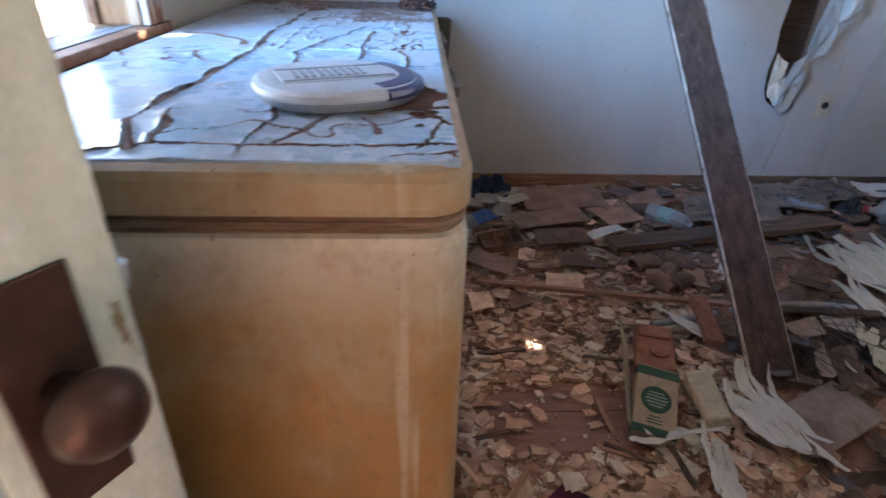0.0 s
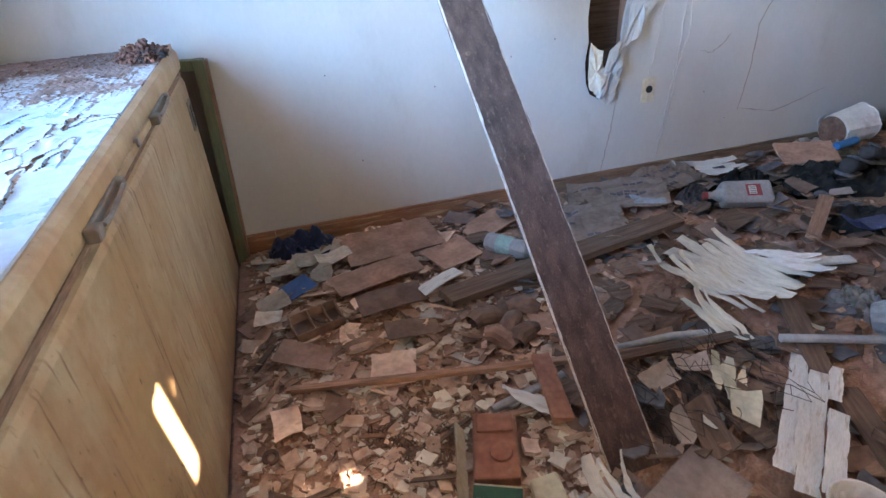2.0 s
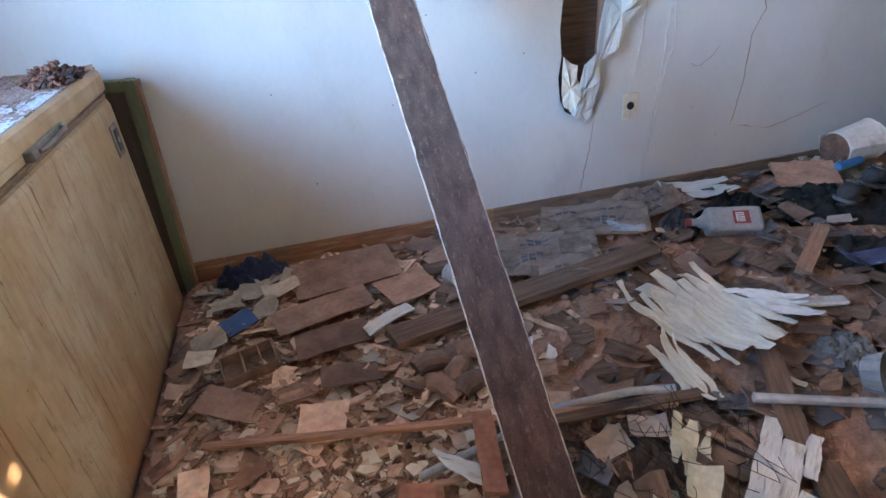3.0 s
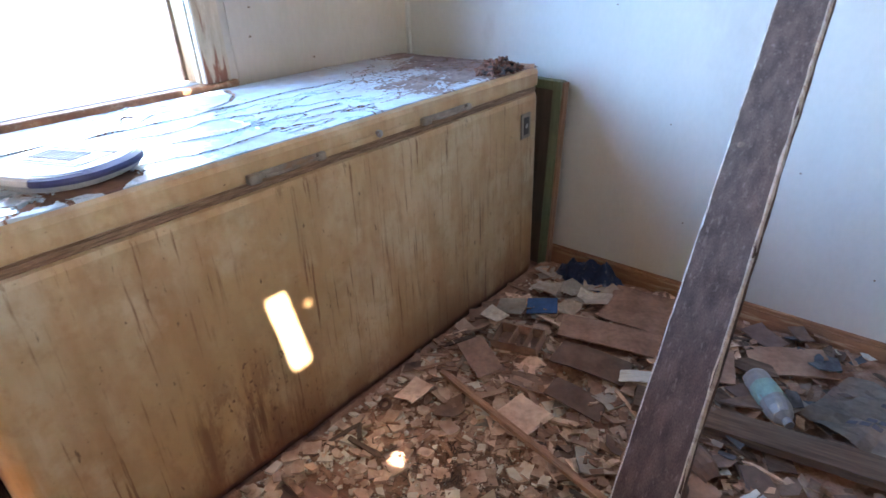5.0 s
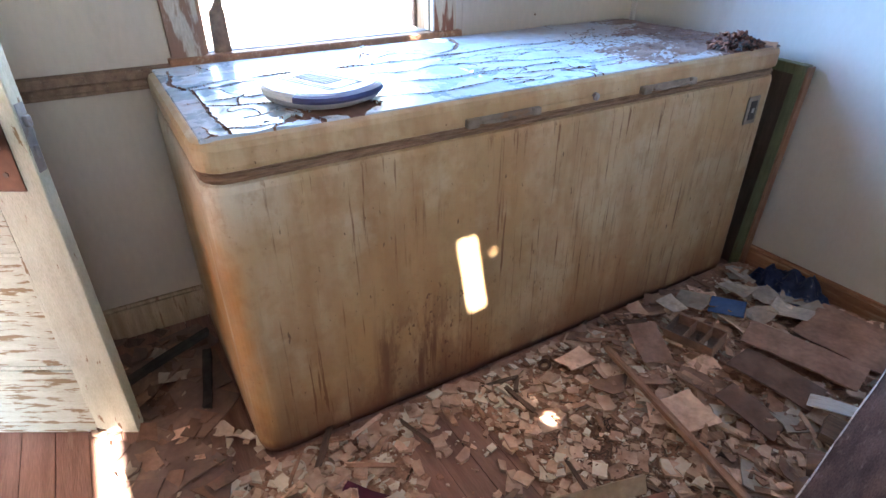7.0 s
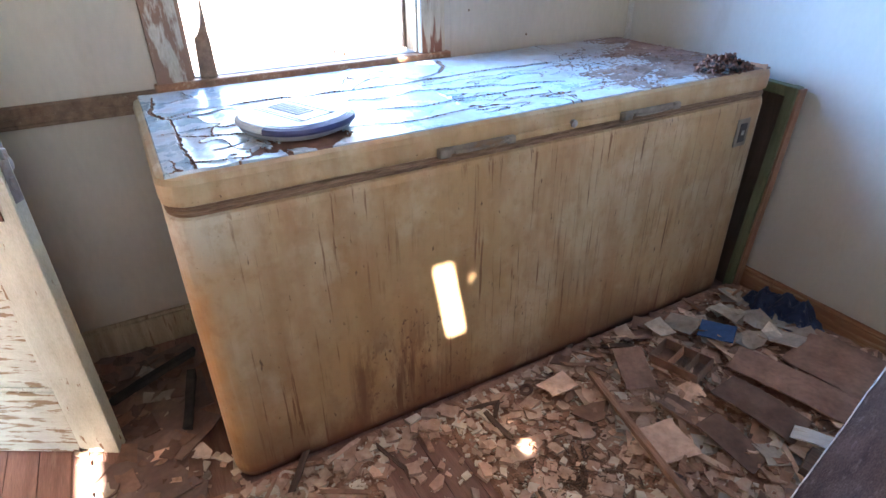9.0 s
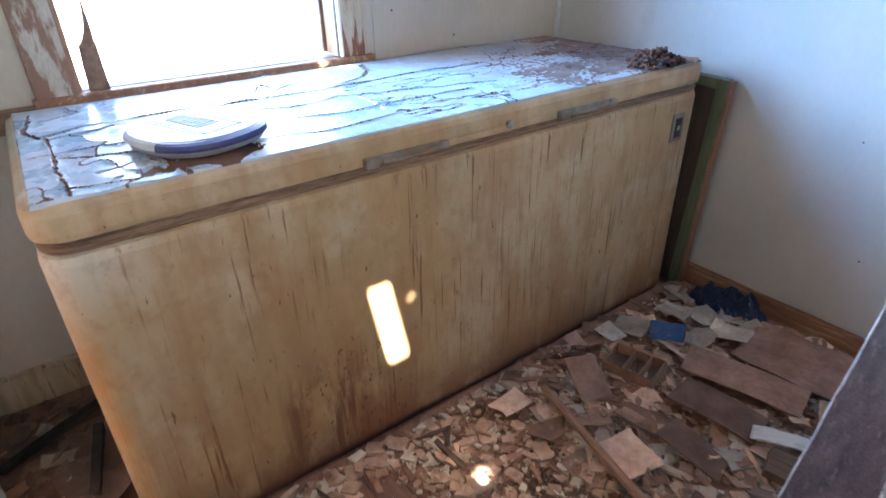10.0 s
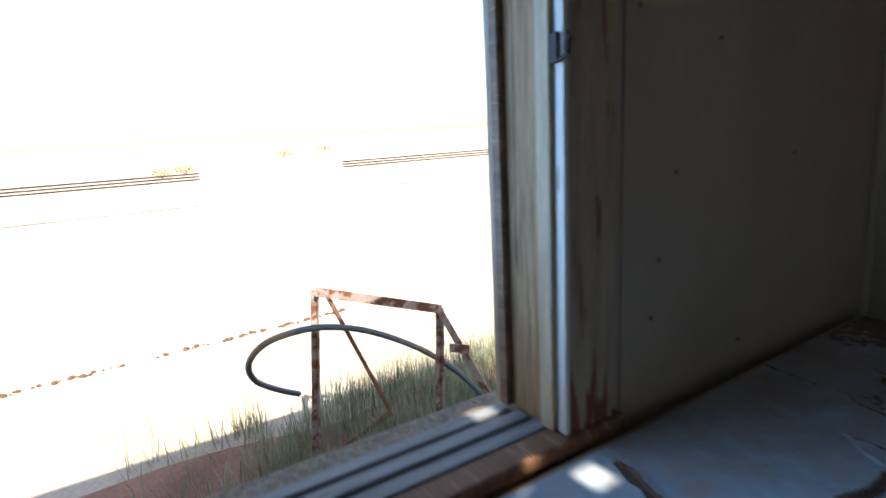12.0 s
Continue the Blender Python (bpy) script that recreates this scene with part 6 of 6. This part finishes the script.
# ---- loose plaster, scraps and dust ----
def rubble_bed():
    x0, x1, y0, y1, step = FX + 0.002, EAST - 0.005, -0.80, NORTH - 0.02, 0.016
    nx, ny = int((x1 - x0) / step), int((y1 - y0) / step)
    verts = []
    for j in range(ny + 1):
        for i in range(nx + 1):
            x, y = x0 + (x1 - x0) * i / nx, y0 + (y1 - y0) * j / ny
            verts.append((x, y, max(bed(x, y) + 0.005 * noise.noise((x * 55, y * 55, 8)), -0.012) - 0.001))
    w = nx + 1
    faces = []
    for j in range(ny):
        for i in range(nx):
            f = (j * w + i, j * w + i + 1, (j + 1) * w + i + 1, (j + 1) * w + i)
            if max(verts[k][2] for k in f) > -0.004:
                faces.append(f)
    me = bpy.data.meshes.new("rubble_bed")
    me.from_pydata(verts, [], faces)
    me.materials.append(M["rubble"])
    tagged(new("rubble_bed", me), "brown dust and crumbled plaster over the floorboards", "rubble", kind="stuff")


rubble_bed()


CLEAR = ((1.35, 0.42, 0.10), (1.49, 0.545, 0.10), (1.62, 0.66, 0.10), (1.095, 0.468, 0.14), (1.68, 1.02, 0.15), (1.71, 1.25, 0.15), (1.42, 1.68, 0.15), (1.72, 1.86, 0.15), (0.64, 1.88, 0.14), (0.54, 1.64, 0.12))


def scatter(title, label, category, piece, protos, mats, zone, parts, loose, seed, tilt=14, stack=0.02, low_x=FX + 0.03):
    """Pieces lying about: the nearest as objects of their own, the rest joined as stuff."""
    rng = random.Random(seed)
    holder = thing(title, label, category)
    data = []
    for k, bm in enumerate(protos):
        for mt in mats:
            me = bpy.data.meshes.new(piece)
            bm.to_mesh(me)
            me.materials.append(M[mt])
            data.append(me)
    sets = [np.array([v.co[:] for v in bm.verts]) for bm in protos]
    polys = [[[v.index for v in f.verts] for f in bm.faces] for bm in protos]
    verts, faces, slots, total = [], [], [], 0
    for n in range(parts + loose):
        for attempt in range(40):
            x, y = zone(rng)
            if x > low_x and -0.8 < y < NORTH - 0.03 and x < EAST - 0.05 and not (abs(x - 0.62 - 0.38 * (y - 0.512)) < 0.08 and 0.38 < y < 0.85) and (rng.random() < 0.12 or all(math.hypot(x - a, y - b) > r for a, b, r in CLEAR)) and (math.hypot((x - 0.39) / 0.27, (y - 0.51) / 0.14) > 1 or rng.random() < 0.12):
                break
        s = 0.4 + 0.95 * rng.random() ** 1.5
        m = pose(x, y, ground_at(x, y) + rng.uniform(0, stack) - 0.003, rng.uniform(-tilt, tilt), rng.uniform(-tilt, tilt), rng.uniform(0, 360)) @ Matrix.Diagonal((s, s, s, 1))
        k, c = rng.randrange(len(protos)), rng.randrange(len(mats))
        if n < parts:
            ob = new(piece, data[k * len(mats) + c])
            ob.parent = holder
            ob.matrix_world = m
        else:
            a = np.array(m)
            verts.append(sets[k] @ a[:3, :3].T + a[:3, 3])
            faces += [[i + total for i in f] for f in polys[k]]
            slots += [c] * len(polys[k])
            total += len(sets[k])
    if loose:
        me = bpy.data.meshes.new("loose_" + piece)
        me.from_pydata(np.concatenate(verts).tolist(), [], faces)
        for mt in mats:
            me.materials.append(M[mt])
        me.polygons.foreach_set("material_index", slots)
        ob = new("loose_" + piece, me)
        ob.parent = holder
        tagged(ob, kind="stuff")
    for bm in protos:
        bm.free()


def indexed(bm):
    bm.verts.index_update()
    bmesh.ops.recalc_face_normals(bm, faces=bm.faces)
    return bm


def front_zone(rng):
    return 0.05 + 0.95 * rng.random() ** 1.1, rng.choice((rng.gauss(0.62, 0.34), rng.gauss(0.15, 0.22), rng.uniform(0.3, 1.25)))


def corner_zone(rng):
    return rng.uniform(0.07, 1.15), rng.uniform(1.0, 2.05)


def far_zone(rng):
    return 0.95 + 2.4 * rng.random() ** 1.4, rng.uniform(-0.1, 2.05)


scatter("plaster_debris", "scattered broken cream plaster chips on floor", "plaster", "plaster_chip", [indexed(scrap_mesh(0.052, 0.75, 0.009, 0.06, 500 + k, 7, 0.55)) for k in range(14)], ("chip", "chip_white", "chip", "chip"), front_zone, 290, 1000, 1, 10, 0.014)
scatter("plaster_crumbs", "fine crumbs of plaster spread over the floor", "plaster", "plaster_crumb", [indexed(scrap_mesh(0.019, 0.75, 0.004, 0.03, 520 + k, 5, 0.5)) for k in range(8)], ("chip", "chip_white", "rubble"), lambda r: front_zone(r) if r.random() < 0.75 else corner_zone(r), 0, 6500, 2, 25, 0.012)
scatter("paper_debris", "torn cardboard and paper scraps covering floor", "paper", "scrap", [indexed(scrap_mesh(0.115, 0.7, 0.003, 0.22, 540 + k, 10, 0.4)) for k in range(14)], ("card", "chip", "paper", "chip", "card"), corner_zone, 190, 60, 3, 14, 0.026)
scatter("mixed_debris", "mixed brown rubbish and scraps covering floor", "rubbish", "scrap", [indexed(scrap_mesh(0.135, 0.55, 0.004, 0.28, 560 + k, 10, 0.45)) for k in range(16)], ("weathered", "grey_scrap", "weathered", "lino", "weathered", "splinter", "grey_cloth"), far_zone, 290, 420, 4, 18, 0.05)
scatter("splinter_debris", "broken wooden splinters strewn on the floor", "wood", "splinter", [indexed(rough_board(0.17, 0.014, 0.006, 580 + k, 0.03, 5, 0.004)) for k in range(8)], ("splinter", "weathered", "chip", "splinter", "card"), lambda r: (front_zone, corner_zone, far_zone)[r.randrange(3)](r), 200, 160, 5, 12, 0.03)
scatter("pale_debris", "pale paint flakes and paper bits on rubbish", "paint flake", "flake", [indexed(scrap_mesh(0.075, 0.5, 0.002, 0.35, 600 + k, 9, 0.5)) for k in range(10)], ("peel", "paper", "sheet"), far_zone, 70, 40, 6, 18, 0.05)
scatter("gap_debris", "dark torn scraps and plaster bits beside the freezer", "rubbish", "scrap", [indexed(scrap_mesh(0.075, 0.6, 0.003, 0.25, 620 + k, 9, 0.5)) for k in range(10)], ("grey_scrap", "lino", "chip", "weathered", "paper"), lambda r: (r.uniform(-0.72, 0.12), r.uniform(-0.34, -0.03)), 90, 60, 7, 16, 0.03, -0.74)
scatter("edge_chips", "pale plaster bits around the freezer's end", "plaster", "plaster_chip", [indexed(scrap_mesh(0.04, 0.75, 0.005, 0.05, 640 + k, 6, 0.5)) for k in range(8)], ("chip", "chip_white"), lambda r: (r.uniform(-0.1, 0.7), r.gauss(0.0, 0.09)), 70, 60, 8, 14, 0.012, -0.1)

scatter("needle_debris", "heaped dry brown plant needles on the floor", "plant litter", "needle", [indexed(rough_board(0.034, 0.0022, 0.0016, 660 + k, 0.004, 3, 0.003)) for k in range(6)], ("splinter", "weathered", "card"), lambda r: (r.gauss(0.53, 0.06), r.gauss(0.86, 0.07)) if r.random() < 0.6 else (r.uniform(0.08, 1.0), r.uniform(0.5, 2.0)), 0, 2600, 9, 24, 0.014)


scatter("rubbish_bits", "small torn brown bits and grit between the larger rubbish", "rubbish", "bit", [indexed(scrap_mesh(0.045, 0.6, 0.003, 0.3, 680 + k, 7, 0.5)) for k in range(10)], ("grey_scrap", "card", "splinter", "chip", "rubble"), lambda r: far_zone(r) if r.random() < 0.6 else corner_zone(r), 0, 3200, 10, 22, 0.03)


# ---- outside ----
GZ = -0.45
bm = bmesh.new()
bmesh.ops.create_grid(bm, x_segments=8, y_segments=8, size=1500)
ground = tagged(link_mesh("ground", bm, M["soil"]), "pale dry red soil reaching to the horizon", "ground", kind="structure")
ground.location = (0, 0, GZ)

# bare red soil strip beside the house, coloured darker for the house's shade
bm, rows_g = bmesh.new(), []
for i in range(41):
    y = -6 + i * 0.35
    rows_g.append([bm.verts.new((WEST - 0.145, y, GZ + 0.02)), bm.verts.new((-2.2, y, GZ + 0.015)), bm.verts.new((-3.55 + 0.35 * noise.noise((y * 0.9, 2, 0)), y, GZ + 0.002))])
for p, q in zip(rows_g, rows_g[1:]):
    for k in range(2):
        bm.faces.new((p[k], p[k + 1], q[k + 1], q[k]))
tagged(link_mesh("ground_bed", bm, M["red_soil"]), "strip of bare red soil along the house, its shaded tone put into the colour", "ground", kind="structure")


def grass_patch():
    rng = random.Random(21)
    verts, faces = [], []
    for n in range(85000):
        x, y = -1.15 - 2.6 * rng.random(), rng.uniform(0.4, 5.0)
        if (y < 1.15 + 0.35 * noise.noise((x * 3, y * 3, 5.0)) and rng.random() < 0.9) or noise.noise((x * 2.5, y * 2.5, 3.0)) < -0.22 or (x < -3.1 - 0.5 * noise.noise((y * 1.3, 0, 1)) and rng.random() < 0.75):
            continue
        h, a, lean = rng.uniform(0.08, 0.34), rng.uniform(0, math.tau), rng.uniform(0.02, 0.16)
        dx, dy, w = math.cos(a), math.sin(a), rng.uniform(0.0015, 0.0038)
        b = len(verts)
        verts += [(x - dy * w, y + dx * w, GZ), (x + dy * w, y - dx * w, GZ), (x + dx * lean * 0.4 + dy * w * 0.8, y + dy * lean * 0.4 - dx * w * 0.8, GZ + h * 0.6), (x + dx * lean * 0.4 - dy * w * 0.8, y + dy * lean * 0.4 + dx * w * 0.8, GZ + h * 0.6), (x + dx * lean, y + dy * lean, GZ + h)]
        faces += [(b, b + 1, b + 2, b + 3), (b + 3, b + 2, b + 4)]
    me = bpy.data.meshes.new("grass")
    me.from_pydata(verts, [], faces)
    me.materials.append(M["grass"])
    tagged(new("grass", me), "tufts of dry green grass under the window", "grass", kind="stuff")


grass_patch()
# rusty steel frame
rack = thing("steel_frame", "rusty white angle-iron frame standing in the grass", "metal frame", pose(0, 0, 0))
A, B = Vector((-2.95, 1.43, 0.60)), Vector((-2.75, 2.07, 0.41))
A0, B0 = Vector((-2.95, 1.33, GZ)), Vector((-2.75, 2.02, GZ))
C0 = Vector((-2.35, 2.35, GZ))


def bar(a, b, w, name="bar", mt="rusty_white"):
    a, b = Vector(a), Vector(b)
    bm = box(-(b - a).length / 2, -w / 2, -w / 2, (b - a).length / 2, w / 2, -w / 2 + 0.006)
    box(-(b - a).length / 2, -w / 2, -w / 2 + 0.0062, (b - a).length / 2, -w / 2 + 0.006, w / 2, 0, bm)
    d = (b - a).normalized()
    ref = Vector((0, 0, 1)) if abs(d.z) < 0.9 else Vector((1, 0, 0))
    side = ref.cross(d).normalized()
    ob = part(name, bm, M[mt], rack)
    ob.matrix_local = Matrix.Translation((a + b) / 2) @ Matrix((d, side, d.cross(side))).transposed().to_4x4()


bar(A, B, 0.05)
bar(A0, A, 0.035, "post")
bar(B0, B, 0.035, "post")
bar(B, C0, 0.04, "brace")
bar(A + Vector((0.03, 0.05, -0.02)), Vector((-2.92, 1.80, -0.2)), 0.022, "brace", "rust")
bar(A0 + Vector((0, 0, 0.05)), Vector((-2.92, 1.80, -0.2)), 0.035, "brace", "rust")
bar(B + Vector((0.05, 0.03, -0.22)), B + Vector((0.14, 0.10, -0.22)), 0.05, "bracket")
# hose loop
pts = [(-3.2, 1.36, -0.06), (-3.15, 1.24, 0.02), (-3.1, 1.11, 0.13), (-3.0, 1.06, 0.27), (-2.95, 1.12, 0.37), (-2.9, 1.24, 0.42), (-2.9, 1.44, 0.41), (-2.88, 1.69, 0.33), (-2.85, 1.98, 0.16), (-2.8, 2.2, -0.03), (-2.75, 2.40, -0.28), (-2.7, 2.55, GZ + 0.02)]
fine = []
for i in range(len(pts) - 1):
    p0, p1, p2, p3 = (Vector(pts[max(0, min(len(pts) - 1, i + k))]) for k in (-1, 0, 1, 2))
    for t in (0, 0.25, 0.5, 0.75):
        fine.append(0.5 * ((2 * p1) + (p2 - p0) * t + (2 * p0 - 5 * p1 + 4 * p2 - p3) * t * t + (3 * p1 - p0 - 3 * p2 + p3) * t ** 3))
fine.append(Vector(pts[-1]))
solid("garden_hose", tube(fine, 0.017, 10), M["hose"], "stiff blue-black hose looped behind the frame", "hose")


def bush(x, y, r, seed):
    """A low dry bush of many small leaves on thin stems."""
    rng = random.Random(seed)
    th = thing("bush", "low dry desert bush far off", "bush", pose(x, y, GZ), group="far bushes")
    bm = bmesh.new()
    for k in range(7):
        a = rng.uniform(0, math.tau)
        tube([(0, 0, 0), (0.4 * r * math.cos(a), 0.4 * r * math.sin(a), r * 0.5), (0.8 * r * math.cos(a), 0.8 * r * math.sin(a), r * rng.uniform(0.6, 0.9))], [0.03 * r, 0.02 * r, 0.01 * r], 5, bm)
    part("stems", bm, M["weathered"], th)
    bm = bmesh.new()
    for k in range(260):
        d = Vector((rng.gauss(0, 1), rng.gauss(0, 1), rng.gauss(0, 0.6))).normalized() * r * rng.uniform(0.5, 1.0) * (1 + 0.3 * noise.noise((k * 0.1, seed, 0)))
        c = Vector((d.x, d.y, abs(d.z) * 0.8 + r * 0.25))
        e1 = Vector((rng.uniform(-1, 1), rng.uniform(-1, 1), rng.uniform(-1, 1))) * r * 0.09
        e2 = Vector((rng.uniform(-1, 1), rng.uniform(-1, 1), rng.uniform(-1, 1))) * r * 0.09
        bm.faces.new([bm.verts.new(c + q) for q in (e1, e2, -e1, -e2)])
    part("leaves", bm, M["brush"], th)


for i, (x, y, r) in enumerate(((-34, 4.5, 0.6), (-36, 6, 0.7), (-52, 17, 0.8), (-60, 24, 0.9), (-40, -14, 0.8))):
    bush(x, y, r, i)


def rail_fence():
    """Three far rails with posts along the yard."""
    th = thing("rail_fence", "low grey three-rail fence far across the yard", "fence", pose(0, 0, 0))
    for z in (0.80, 0.88, 0.96):
        for y0, y1 in ((-30, 3.4), (7.7, 40)):
            part("rail", box(-17.02, y0, GZ + z, -16.98, y1, GZ + z + 0.042), M["wire"], th)
    post = bpy.data.meshes.new("post")
    bm = box(-0.05, -0.05, 0, 0.05, 0.05, 1.1)
    bm.to_mesh(post)
    bm.free()
    post.materials.append(M["grey_wood"])
    for k in (0, 2, 4, 6, 12, 14, 16):
        ob = new("post", post)
        ob.parent = th
        ob.location = (-17.06, -29 + k * 4, GZ)


rail_fence()


def stone_edging():
    """A broken row of small stones across the yard, and two dark clumps of scrub beyond it."""
    rng = random.Random(31)
    row = thing("stone_edging", "broken row of small dark stones across the pale yard", "stones", pose(0, 0, GZ))
    shapes = []
    for k in range(6):
        bm = bmesh.new()
        bmesh.ops.create_icosphere(bm, subdivisions=1, radius=0.04)
        for v in bm.verts:
            v.co *= 1 + 0.35 * noise.noise((v.co.x * 30, v.co.y * 30, k * 3.0))
            v.co.z = v.co.z * 0.6 + 0.012
        me = bpy.data.meshes.new("stone")
        bm.to_mesh(me)
        bm.free()
        me.materials.append(M["weathered"])
        shapes.append(me)
    for k in range(130):
        y = -1.2 + k * 0.03 + rng.uniform(-0.01, 0.01)
        if 0.60 < y < 0.78 or rng.random() < 0.35:
            continue
        ob = new("stone", rng.choice(shapes))
        ob.parent = row
        ob.location = (-5.48 - 0.05 * y + rng.uniform(-0.03, 0.03), y, 0)
        ob.scale = (rng.uniform(0.3, 0.9),) * 3


stone_edging()
# skylight that comes down through the window opening
lamp = new("window_daylight", bpy.data.lights.new("window_daylight", "AREA"))
lamp.data.shape, lamp.data.size, lamp.data.size_y = "RECTANGLE", WIN_Y1 - WIN_Y0 - 0.08, WIN_Z1 - WIN_Z0 - 0.2
lamp.data.energy, lamp.data.color, lamp.data.spread = 1.95, (0.19, 0.50, 1.0), radians(94)
eye = Vector((WEST - 0.12, (WIN_Y0 + WIN_Y1) / 2, (WIN_Z0 + WIN_Z1) / 2 + 0.08))
lamp.matrix_world = look(eye, eye + Vector((1.0, 0.68, -0.12)))


# ---- floorboards ----
def floorboards():
    rng = random.Random(3)
    meshes = {}
    n, w = 36, (NORTH - SOUTH) / 36
    for i in range(n):
        y = SOUTH + (i + 0.5) * w
        cut = rng.uniform(0.8, 2.8)
        for x0, x1 in ((WEST, cut), (cut, EAST)):
            bm = box(-(x1 - x0) / 2 + 0.0008, -w / 2 + 0.0012, -0.02, (x1 - x0) / 2 - 0.0008, w / 2 - 0.0012, -rng.choice((0, 0.0008, 0.0015)))
            ob = link_mesh("floorboard", bm, M["floor"], floor)
            ob.location = ((x0 + x1) / 2, y, 0)


floorboards()
